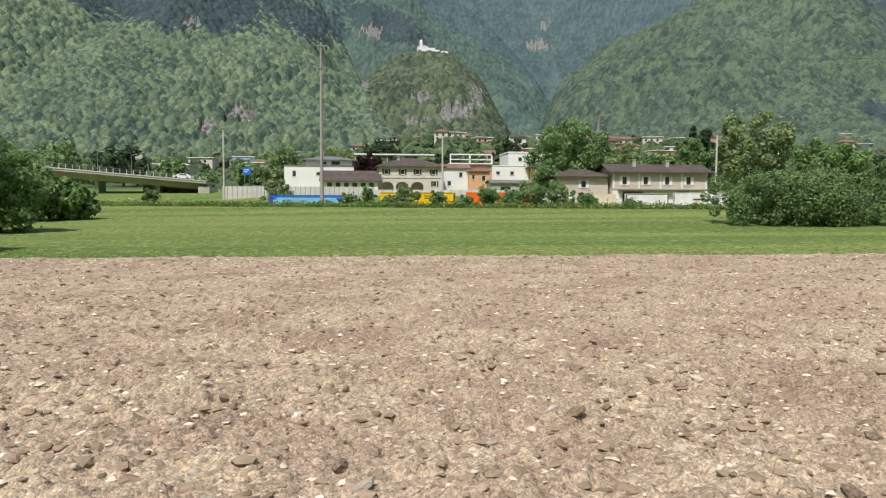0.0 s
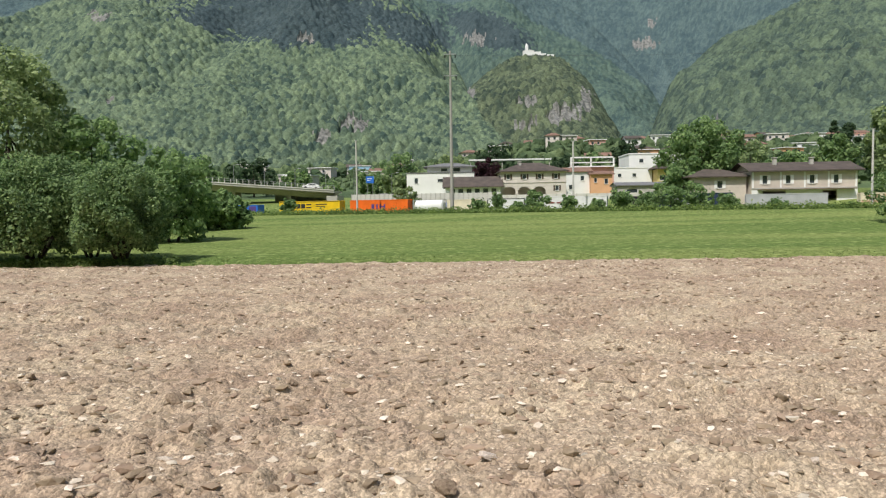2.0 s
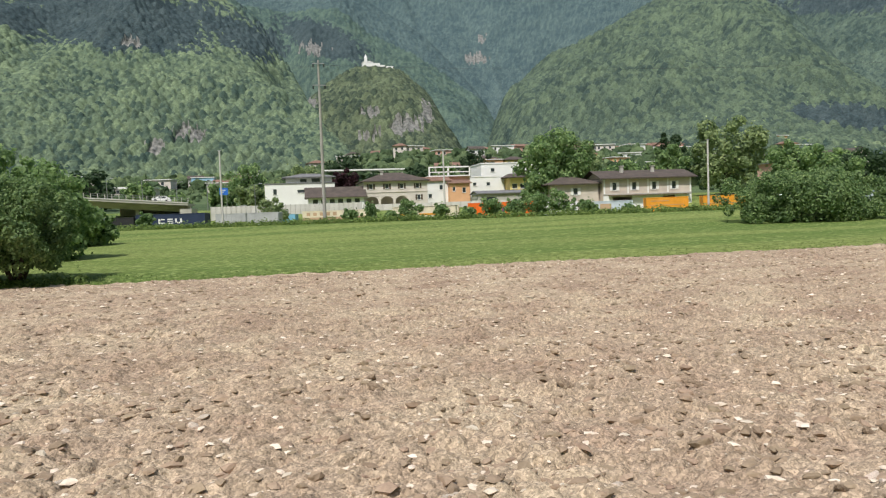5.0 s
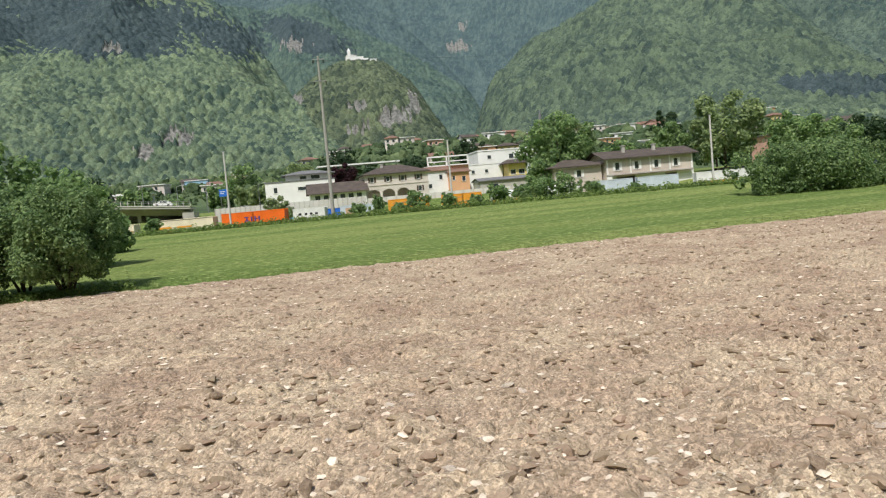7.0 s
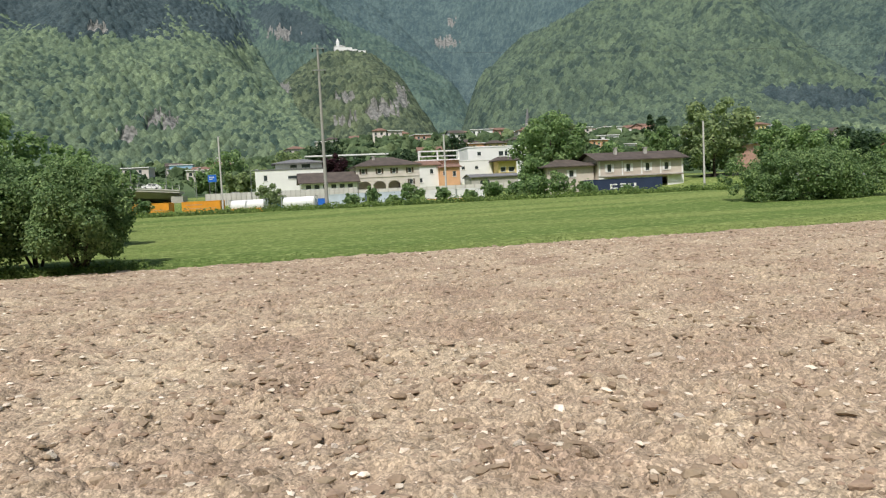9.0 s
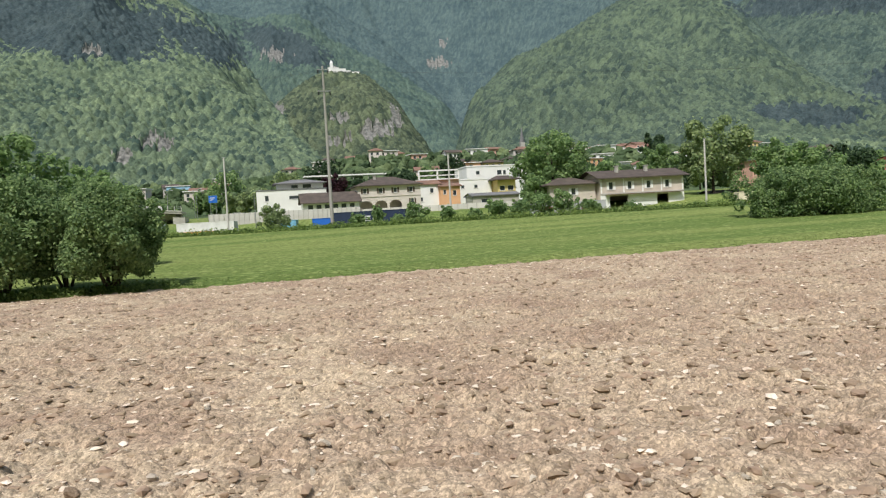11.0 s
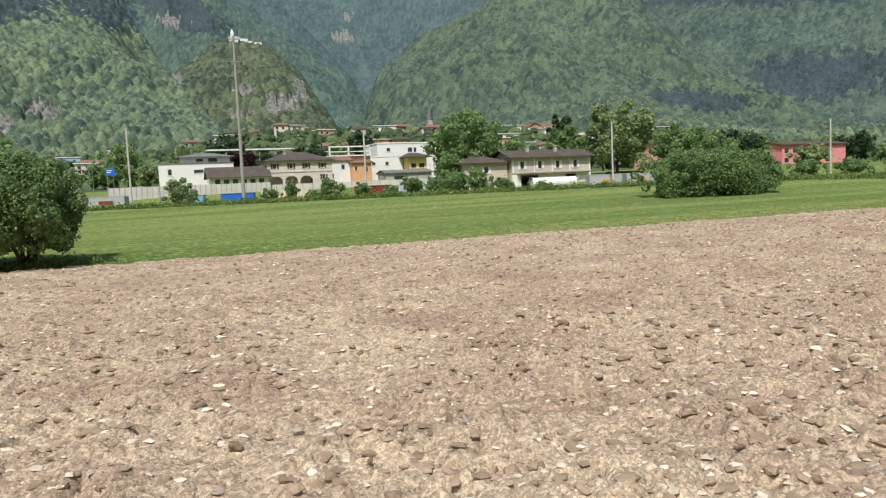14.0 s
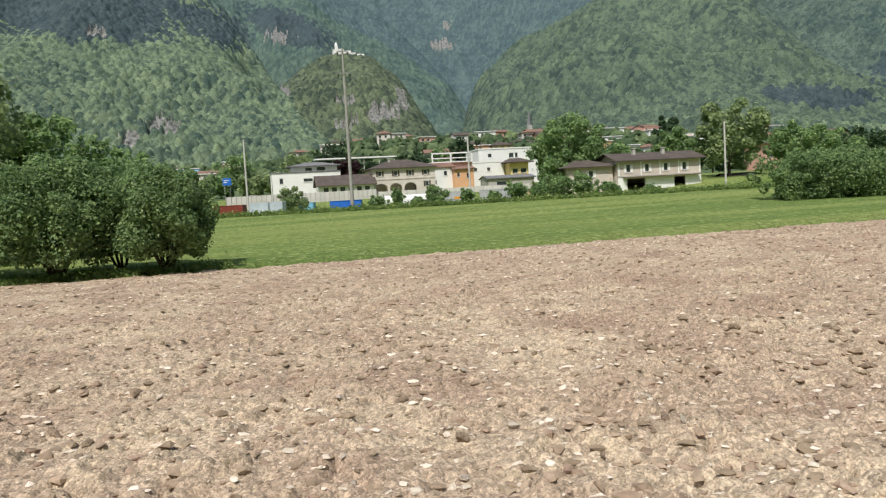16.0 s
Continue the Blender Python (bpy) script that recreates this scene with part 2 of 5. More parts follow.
paint("purple_paint", (0.10, 0.06, 0.22))
paint("wagon_paint", (0.07, 0.06, 0.055), rough=0.7)

# ---- mesh helpers ----


def from_arrays(name, verts, faces, mat, smooth=False):
    """A mesh from numpy arrays, all faces with the same number of corners."""
    me = bpy.data.meshes.new(name)
    verts, faces = np.asarray(verts, np.float32), np.asarray(faces, np.int32)
    k = faces.shape[1]
    me.vertices.add(len(verts))
    me.vertices.foreach_set("co", verts.ravel())
    me.loops.add(faces.size)
    me.loops.foreach_set("vertex_index", faces.ravel())
    me.polygons.add(len(faces))
    me.polygons.foreach_set("loop_start", np.arange(0, faces.size, k, dtype=np.int32))
    me.update(calc_edges=True)
    me.polygons.foreach_set("use_smooth", np.full(len(faces), smooth))
    me.materials.append(mat)
    me.validate()
    return me


def part(name, bm, mat, parent=None, label=""):
    me = bpy.data.meshes.new(name)
    bm.to_mesh(me)
    bm.free()
    me.materials.append(mat)
    ob = new(name, me)
    ob.parent = parent
    if label:
        ob["label"] = label
    return ob


def thing(name, m, label, category, group="", kind=""):
    ob = new(name)
    ob.empty_display_size = 0.5
    ob.matrix_world = m
    return tagged(ob, label, category, group, kind)


def box(bm, x0, x1, y0, y1, z0, z1, bevel=0.0):
    r = bmesh.ops.create_cube(bm, size=1.0)
    m = Matrix.LocRotScale(((x0 + x1) / 2, (y0 + y1) / 2, (z0 + z1) / 2), None, (x1 - x0, y1 - y0, z1 - z0))
    bmesh.ops.transform(bm, matrix=m, verts=r["verts"])
    if bevel:
        es = {e for v in r["verts"] for e in v.link_edges}
        bmesh.ops.bevel(bm, geom=list(es), offset=bevel, segments=1, affect="EDGES")
    return r["verts"]


def boxes(name, mat, parent, rows, bevel=0.0, label=""):
    bm = bmesh.new()
    for r in rows:
        box(bm, *r, bevel=bevel)
    return part(name, bm, mat, parent, label)


def tube(bm, p, q, r0, r1, n=8):
    p, q = Vector(p), Vector(q)
    d = q - p
    r = bmesh.ops.create_cone(bm, cap_ends=True, segments=n, radius1=r0, radius2=r1, depth=d.length)
    m = Matrix.Translation((p + q) / 2) @ d.to_track_quat("Z", "Y").to_matrix().to_4x4()
    bmesh.ops.transform(bm, matrix=m, verts=r["verts"])


def lattice(seed, n=64):
    return np.random.RandomState(seed).rand(n, n).astype(np.float32)


_LAT = [lattice(s) for s in range(12)]


def vnoise(x, y, k=0):
    """Smooth value noise in 0..1, cell size 1."""
    L = _LAT[k % 12]
    n = L.shape[0]
    xi, yi = np.floor(x).astype(int), np.floor(y).astype(int)
    fx, fy = x - xi, y - yi
    fx, fy = fx * fx * (3 - 2 * fx), fy * fy * (3 - 2 * fy)
    a, b = L[xi % n, yi % n], L[(xi + 1) % n, yi % n]
    c, d = L[xi % n, (yi + 1) % n], L[(xi + 1) % n, (yi + 1) % n]
    return (a * (1 - fx) + b * fx) * (1 - fy) + (c * (1 - fx) + d * fx) * fy


def smooth(a, b, v):
    t = np.clip((v - a) / (b - a), 0, 1)
    return t * t * (3 - 2 * t)


def crowns(x, y, s, k):
    """Rounded tops at jittered spots s apart (tree crowns, soil crumbs), and a number of its own for each."""
    rng = np.random.RandomState(40 + k)
    J = rng.rand(128, 128, 4).astype(np.float32)
    u, v = x / s, y / s
    ui, vi = np.floor(u).astype(int), np.floor(v).astype(int)
    best, ident, dome = np.full(u.shape, 9.0), np.zeros(u.shape), np.full(u.shape, -9.0)
    for i in (-1, 0, 1):
        for j in (-1, 0, 1):
            q = J[(ui + i) % 128, (vi + j) % 128]
            rad = 0.55 + 0.35 * q[..., 2]
            d = np.hypot(ui + i + q[..., 0] - u, vi + j + q[..., 1] - v) / rad
            h = rad * (1.45 * np.sqrt(np.clip(1 - d * d, 0, 1)) - 0.35 * d)
            up = h > dome
            dome, ident = np.where(up, h, dome), np.where(up, q[..., 3], ident)
    return np.clip(dome, -0.3, None) * s, ident


# ---- terrain ----
PROF_U = [-400, 0, 48.0, 53, 60, 85, 105, 118, 126, 131, 139, 146, 152, 175, 230, 300, 360]
PROF_Z = [0, 0, -1.85, -1.6, -1.45, -0.9, -0.1, 0.75, 0.7, -0.35, -0.35, 1.0, 2.6, 3.8, 6.0, 12.0, 20.0]
FIELD_EDGE = 48.0


# ridges of the mountain, crests shaped to fit the camera's view: bearing and height in degrees
# from a spot on its path; foot and crest distance, bearings, heights
CAMERA_SPOT = (-10.0, 0.0)
RIDGES = (
    (1000, 1900, (-80, 80), (24.0, 24.0)),
    (440, 950, (-60, -40, -34.3, -31.2, -29, -26, -20, -12, -6, -3.2, -2.3, -1, 0, 1.4, 3, 5.5), (6, 8.1, 11.3, 12.7, 14.1, 15.6, 18.2, 18.7, 17.2, 15.2, 14.4, 12.1, 10.8, 8.0, 5.0, 0)),
    (450, 900, (13.0, 15.0, 15.9, 16.9, 18.3, 20.3, 21.7, 24.2, 26.1, 30, 34, 37, 39, 41, 43.7, 47.4, 52), (0, 4.8, 6.8, 8.6, 10.1, 11.4, 11.9, 13.0, 14.0, 15.6, 15.3, 12.9, 10.3, 7.7, 5.4, 3.1, 0)),
    (470, 690, (-2, -0.4, 0.5, 1.35, 2.2, 4, 5.3, 7.6, 9.2, 10.6, 11.6, 13, 15), (2.5, 5.2, 8.2, 8.9, 9.5, 10.7, 11.25, 11.1, 10.0, 8.9, 6.8, 4.4, 0)),
    (760, 1250, (-8, -4, 0, 4, 8.1, 10.6, 12.7, 14.8, 17, 19), (14, 17.1, 17.6, 17.1, 14.9, 13.2, 11.1, 8.5, 4, 0)),
    (620, 1200, (26, 36, 42, 50, 60, 80), (0, 13.6, 16.6, 17.6, 17, 12)),
)


def massifs(x, y, base=0.0):
    """Heights of the far wall, the left and right spurs, the chapel's hill and the two ridges behind."""
    az, r = np.degrees(np.arctan2(x - CAMERA_SPOT[0], y - CAMERA_SPOT[1])), np.hypot(x - CAMERA_SPOT[0], y - CAMERA_SPOT[1])
    gully = 1 - np.abs(2 * vnoise(x / 85.0 + 7.3, y / 260.0 + 2.1, 2) - 1)
    gully2 = 1 - np.abs(2 * vnoise(x / 38.0 + 1.3, y / 110.0 + 5.1, 3) - 1)
    out = []
    for k, (foot, crest, bearings, degs) in enumerate(RIDGES):
        e = (np.interp(az - 0.5, bearings, degs) + np.interp(az, bearings, degs) + np.interp(az + 0.5, bearings, degs)) / 3
        crest = foot + (crest - foot) * np.clip(e / max(degs), 0.15, 1.0) ** 0.85
        top = 1.8 + crest * np.tan(np.radians(e))
        t = (r - foot) / (crest - foot)
        rise = 1 - np.clip(1 - t, 0, None) ** (1.35 if k == 3 else 1.12)
        z = np.where(t < 1, np.where(t < 0, base + 200 * t - 2, base + (top - base) * rise), top - 0.75 * (r - crest))
        folds = (34 * (gully - 0.6) + 14 * (gully2 - 0.6)) * np.clip(4 * t * (1 - t), 0, 1) * (0.3 if k == 3 else 1.0)
        out.append(z + folds)
    return np.stack(out)


def height(x, y):
    x, y = np.asarray(x, float), np.asarray(y, float)
    u = y + 0.3 * np.clip(x, -70, 90) * smooth(55, 110, y) * (1 - smooth(150, 240, y))
    z = np.interp(u, PROF_U, PROF_Z) + smooth(-30, 40, x) * np.interp(y, [235, 300, 370], [0, 6, 11])
    parts = np.concatenate([massifs(x, y, z), z[None]])
    k = 3.0
    top = parts.max(0)
    m = top + k * np.log(np.exp(np.clip((parts - top) / k, -40, 0)).sum(0))
    return np.where(np.hypot(x - CAMERA_SPOT[0], y - CAMERA_SPOT[1]) > 425, m, z)


def height1(x, y):
    return float(height(np.array([x]), np.array([y]))[0])

# ---- ground sheet ----


def grid(name, xs, ys, zf, mat, smooth_shade=True):
    X, Y = np.meshgrid(xs, ys)
    Z = zf(X, Y)
    nx, ny = len(xs), len(ys)
    i = np.arange(nx * ny).reshape(ny, nx)
    f = np.stack([i[:-1, :-1], i[:-1, 1:], i[1:, 1:], i[1:, :-1]], -1).reshape(-1, 4)
    return from_arrays(name, np.stack([X, Y, Z], -1).reshape(-1, 3), f, mat, smooth_shade)


def meadow_material():
    m = bpy.data.materials.new("meadow")
    m.use_nodes = True
    nt = m.node_tree
    L = nt.links.new
    b = nt.nodes["Principled BSDF"]
    b.inputs["Roughness"].default_value = 0.9
    b.inputs["Specular IOR Level"].default_value = 0.1
    co = nt.nodes.new("ShaderNodeTexCoord")
    mp = nt.nodes.new("ShaderNodeMapping")
    mp.inputs["Rotation"].default_value = (0, 0, radians(6))
    mp.inputs["Scale"].default_value = (0.012, 0.14, 0.1)
    L(co.outputs["Object"], mp.inputs["Vector"])
    bands = nt.nodes.new("ShaderNodeTexNoise")
    bands.inputs["Scale"].default_value = 1.0
    bands.inputs["Detail"].default_value = 1.5
    L(mp.outputs[0], bands.inputs["Vector"])
    ramp = nt.nodes.new("ShaderNodeValToRGB")
    ramp.color_ramp.elements[0].position, ramp.color_ramp.elements[0].color = 0.35, (0.104, 0.158, 0.040, 1)
    ramp.color_ramp.elements[1].position, ramp.color_ramp.elements[1].color = 0.65, (0.182, 0.225, 0.068, 1)
    L(bands.outputs["Fac"], ramp.inputs["Fac"])
    tuft = nt.nodes.new("ShaderNodeTexNoise")
    tuft.inputs["Scale"].default_value = 2.2
    tuft.inputs["Detail"].default_value = 6
    tuft.inputs["Roughness"].default_value = 0.7
    L(co.outputs["Object"], tuft.inputs["Vector"])
    mr = nt.nodes.new("ShaderNodeMapRange")
    mr.inputs["From Min"].default_value, mr.inputs["From Max"].default_value = 0.3, 0.7
    mr.inputs["To Min"].default_value, mr.inputs["To Max"].default_value = 0.5, 1.5
    L(tuft.outputs["Fac"], mr.inputs["Value"])
    # pale cut stalks and flowers in loose swathes
    hay = nt.nodes.new("ShaderNodeTexNoise")
    hay.inputs["Scale"].default_value, hay.inputs["Detail"].default_value, hay.inputs["Roughness"].default_value = 1.1, 8, 0.8
    L(co.outputs["Object"], hay.inputs["Vector"])
    cut = nt.nodes.new("ShaderNodeMapRange")
    cut.inputs["From Min"].default_value, cut.inputs["From Max"].default_value = 0.52, 0.70
    L(hay.outputs["Fac"], cut.inputs["Value"])
    mix = nt.nodes.new("ShaderNodeMix")
    mix.data_type = "RGBA"
    mix.inputs["B"].default_value = (0.29, 0.32, 0.125, 1)
    L(cut.outputs[0], mix.inputs["Factor"])
    L(ramp.outputs[0], mix.inputs["A"])
    hsv = nt.nodes.new("ShaderNodeHueSaturation")
    L(mr.outputs[0], hsv.inputs["Value"])
    L(mix.outputs["Result"], hsv.inputs["Color"])
    L(hsv.outputs[0], b.inputs["Base Color"])
    bp = nt.nodes.new("ShaderNodeBump")
    bp.inputs["Strength"].default_value, bp.inputs["Distance"].default_value = 0.7, 0.15
    L(tuft.outputs["Fac"], bp.inputs["Height"])
    L(bp.outputs[0], b.inputs["Normal"])
    return m


M["meadow"] = meadow_material()


def build_ground():
    xs = np.unique(np.concatenate([np.linspace(-3000, -400, 14), np.linspace(-400, -80, 60), np.linspace(-80, 100, 91), np.linspace(100, 700, 110), np.linspace(700, 3000, 24)]))
    ys = np.unique(np.concatenate([np.linspace(-2500, -20, 12), np.linspace(-20, 48, 12), np.linspace(48, 160, 90), np.linspace(160, 360, 40), np.linspace(360, 1500, 140), np.linspace(1500, 3400, 20)]))

    def z(X, Y):
        Z = height(X, Y)
        near = (Y < FIELD_EDGE + 0.5) & (Y > -12)
        return np.where(near, Z - 0.25, Z)

    me = grid("ground", xs, ys, z, M["meadow"])
    me.materials.append(M["undergrowth"])
    me.materials.append(M["orchard"])
    yc = (ys[:-1] + ys[1:]) / 2
    me.polygons.foreach_set("material_index", np.repeat((yc > 385).astype(np.int32) + 2 * ((yc > 205) & (yc <= 385)).astype(np.int32), len(xs) - 1))
    ob = new("ground", me)
    tagged(ob, "green mown meadow and wooded valley ground", "meadow", kind="structure")


def soil_relief(X, Y):
    """Crumbs and clods of several sizes, pressed together, over shallow furrows."""
    w = 0.08 * (vnoise(X / 0.9 + 3, Y / 0.7, 5) - 0.5)
    w += 0.16 * np.clip(vnoise(X / 0.34, Y / 0.24, 6) - 0.5, 0, 1)
    loose = smooth(0.3, 0.6, vnoise(X / 0.5 + 2, Y / 0.4, 7))
    w += 0.36 * crowns(X, 1.3 * Y, 0.22, 3)[0] * loose
    w += np.maximum(0.42 * crowns(X, 1.2 * Y, 0.12, 4)[0], 0.02 * vnoise(X / 0.05, Y / 0.05, 8))
    furrow = 0.03 * np.sin((Y + 0.16 * X) * 2 * np.pi / 2.4 + 1.5 * vnoise(X / 3.0, Y / 3.0, 9))
    return w + furrow - 0.10


def steps(a, b, first, grow):
    out = [a]
    while out[-1] < b:
        out.append(out[-1] + first + grow * out[-1])
    out[-1] = b
    return np.array(out)


def build_field():
    def z(X, Y):
        return height(X, Y) + soil_relief(X, Y)

    field = new("ploughed_field", grid("ploughed_field", np.arange(-32, 14, 0.036), steps(3.2, 9.0, 0.018, 0.003), z, M["soil"], False))
    tagged(field, "ploughed pinkish-brown field of dry crumbly soil", "field", kind="structure")
    for xs, yy in ((np.arange(-46, 34, 0.085), steps(9.0, 20.0, 0.03, 0.004)), (np.arange(-66, 66, 0.2), steps(20.0, FIELD_EDGE, 0.05, 0.004)), (np.arange(-75, -45.4, 0.5), steps(-12.0, 20.0, 0.5, 0.0)), (np.arange(-46, -31.4, 0.5), steps(-12.0, 9.0, 0.5, 0.0)), (np.arange(13.5, 34.1, 0.5), steps(-12.0, 9.0, 0.5, 0.0)), (np.arange(33.5, 75, 0.5), steps(-12.0, 20.0, 0.5, 0.0)), (np.arange(-32, 14.1, 0.5), steps(-12.0, 3.2, 0.5, 0.0))):
        o = new("soil", grid("soil", xs, yy, z, M["soil"], False))
        o.parent = field
        o["kind"] = "stuff"
    return field


_t = (1 + 5 ** 0.5) / 2
ICO_V = np.array([(-1, _t, 0), (1, _t, 0), (-1, -_t, 0), (1, -_t, 0), (0, -1, _t), (0, 1, _t), (0, -1, -_t), (0, 1, -_t), (_t, 0, -1), (_t, 0, 1), (-_t, 0, -1), (-_t, 0, 1)]) / math.sqrt(1 + _t * _t)
ICO_F = np.array([(0, 11, 5), (0, 5, 1), (0, 1, 7), (0, 7, 10), (0, 10, 11), (1, 5, 9), (5, 11, 4), (11, 10, 2), (10, 7, 6), (7, 1, 8), (3, 9, 4), (3, 4, 2), (3, 2, 6), (3, 6, 8), (3, 8, 9), (4, 9, 5), (2, 4, 11), (6, 2, 10), (8, 6, 7), (9, 8, 1)])


def fine_ball():
    """The icosahedron with each face cut in four."""
    v, f, seen = [tuple(p) for p in ICO_V], [], {}

    def mid(a, b):
        k = (min(a, b), max(a, b))
        if k not in seen:
            p = np.array(v[a]) + np.array(v[b])
            v.append(tuple(p / np.linalg.norm(p)))
            seen[k] = len(v) - 1
        return seen[k]

    for a, b, c in ICO_F:
        ab, bc, ca = mid(a, b), mid(b, c), mid(c, a)
        f += [(a, ab, ca), (b, bc, ab), (c, ca, bc), (ab, bc, ca)]
    return np.array(v), np.array(f)


BALL_V, BALL_F = fine_ball()


OCT_V = np.array([(1, 0, 0), (0, 1, 0), (-1, 0, 0), (0, -1, 0), (0, 0, 1), (0, 0, -1)], float)
OCT_F = np.array([(0, 1, 4), (1, 2, 4), (2, 3, 4), (3, 0, 4), (1, 0, 5), (2, 1, 5), (3, 2, 5), (0, 3, 5)])


def lumps(rng, centres, radii, squash, jitter=0.3, fine=False, shape=None):
    """Verts and faces of many uneven lumps."""
    V, F = shape or ((BALL_V, BALL_F) if fine else (ICO_V, ICO_F))
    n, k = len(centres), len(V)
    r = radii[:, None] * (1 + jitter * (rng.rand(n, k) * 2 - 1))
    ang = rng.rand(n) * 6.283
    c, s = np.cos(ang)[:, None], np.sin(ang)[:, None]
    vx, vy, vz = V[:, 0][None], V[:, 1][None], V[:, 2][None]
    stretch = 1 + 0.35 * (rng.rand(n, 1) * 2 - 1)
    px, py = vx * stretch, vy / stretch
    P = np.stack([(px * c - py * s) * r, (px * s + py * c) * r, vz * r * squash[:, None]], -1) + centres[:, None]
    return P.reshape(-1, 3), (F[None] + (np.arange(n) * k)[:, None, None]).reshape(-1, 3)


def build_clods(field):
    rng = np.random.RandomState(5)
    for name, mat, n, r0, r1, lab in (("clods", "clod", 62000, 0.010, 0.070, "dry brown soil clods"), ("stones", "stone", 22000, 0.010, 0.052, "pale stones lying in the soil")):
        y = 2.5 + 44 * rng.rand(n) ** 1.7
        x = -9 + (rng.rand(n) - 0.5) * (32 + 1.5 * y)
        r = r0 + (r1 - r0) * rng.rand(n) ** 2.8
        r = r * (1 + 0.028 * y)
        z = height(x, y) + soil_relief(x, y) - 0.05 * r
        flat = (0.30 if mat == "clod" else 0.22) + 0.30 * rng.rand(n)
        near = y < 11
        for sel, shape in ((near, None), (~near, (OCT_V, OCT_F))):
            P, F = lumps(rng, np.stack([x, y, z], -1)[sel], r[sel], flat[sel], 0.42, False, shape)
            ob = new(name, from_arrays(name, P, F, M[mat]))
            ob.parent = field
            ob["kind"], ob["label"] = "stuff", lab
    # the single stones and clods nearest to the line of travel
    shapes = []
    for k in range(6):
        P, F = lumps(rng, np.zeros((1, 3)), np.array([1.0]), np.array([0.5 + 0.05 * k]), 0.22, True)
        shapes.append((from_arrays("stone", P, F, M["stone_piece"]), from_arrays("clod", P, F, M["clod"])))
    for k in range(260):
        y = 3.2 + 6.5 * rng.rand() ** 1.5
        x = -27 + 36 * rng.rand()
        dark = rng.rand() < 0.5
        r = (0.035 + 0.05 * rng.rand()) if dark else (0.025 + 0.035 * rng.rand())
        ob = new("clod" if dark else "stone", shapes[rng.randint(6)][1 if dark else 0])
        ob.parent = field
        ob.matrix_world = Matrix.LocRotScale((x, y, float((height(x, y) + soil_relief(np.array(x), np.array(y))) + 0.2 * r)), Euler((rng.rand() * 0.6, rng.rand() * 0.6, rng.rand() * 6)), (r * (0.8 + 0.8 * rng.rand()), r, r))


build_ground()
FIELD = build_field()
build_clods(FIELD)


# ---- woods on the mountain ----


# belts where cloud shade is put into the woods' colour: bearing and height in degrees from the camera's path, half
# widths, tilt
SHADE_BELTS = ((-12.5, 14.6, 9.5, 2.3, -0.02), (-3.2, 13.4, 3.2, 1.5, -0.25), (2.2, 13.5, 3.6, 1.3, -0.3), (41.0, 5.4, 3.8, 0.75, -0.25), (50.0, 6.6, 5.5, 1.7, 0.0), (46.0, 12.5, 9, 0.9, -0.1), (23.5, 17.5, 9, 1.2, 0.0), (-37, 13.5, 5, 1.6, 0.3))
# bare rock: bearing, height, half widths
ROCKS = ((9.9, 7.7, 1.0, 1.15), (5.9, 7.9, 1.1, 0.5), (5.8, 6.2, 1.3, 0.65), (8.2, 6.9, 1.2, 0.8), (-7.9, 6.3, 1.5, 0.75), (-10.6, 5.4, 1.2, 0.6), (1.3, 8.8, 0.45, 0.5), (-26.2, 13.6, 1.1, 0.4), (14.4, 11.8, 0.95, 0.5), (15.0, 13.2, 0.45, 0.4), (1.6, 12.9, 1.3, 0.55), (-11.6, 12.8, 0.8, 0.4), (-25.5, 7.9, 0.8, 0.35))


def angles(x, y, z):
    return np.degrees(np.arctan2(x - CAMERA_SPOT[0], y - CAMERA_SPOT[1])), np.degrees(np.arctan2(z - 1.8, np.hypot(x - CAMERA_SPOT[0], y - CAMERA_SPOT[1])))


def shade_belt(az, el, x, y):
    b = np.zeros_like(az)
    for a0, e0, da, de, tilt in SHADE_BELTS:
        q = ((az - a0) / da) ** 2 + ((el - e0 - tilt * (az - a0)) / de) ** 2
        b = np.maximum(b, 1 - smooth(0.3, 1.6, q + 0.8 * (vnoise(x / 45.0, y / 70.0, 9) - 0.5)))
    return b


def cut_out(name, P, F, pick, tint, mat, smooth_shade):
    f = F[pick]
    used, inv = np.unique(f, return_inverse=True)
    me = from_arrays(name, P[used], inv.reshape(f.shape), mat, smooth_shade)
    me.attributes.new("tint", "FLOAT", "POINT").data.foreach_set("value", tint[used].astype(np.float32))
    return me


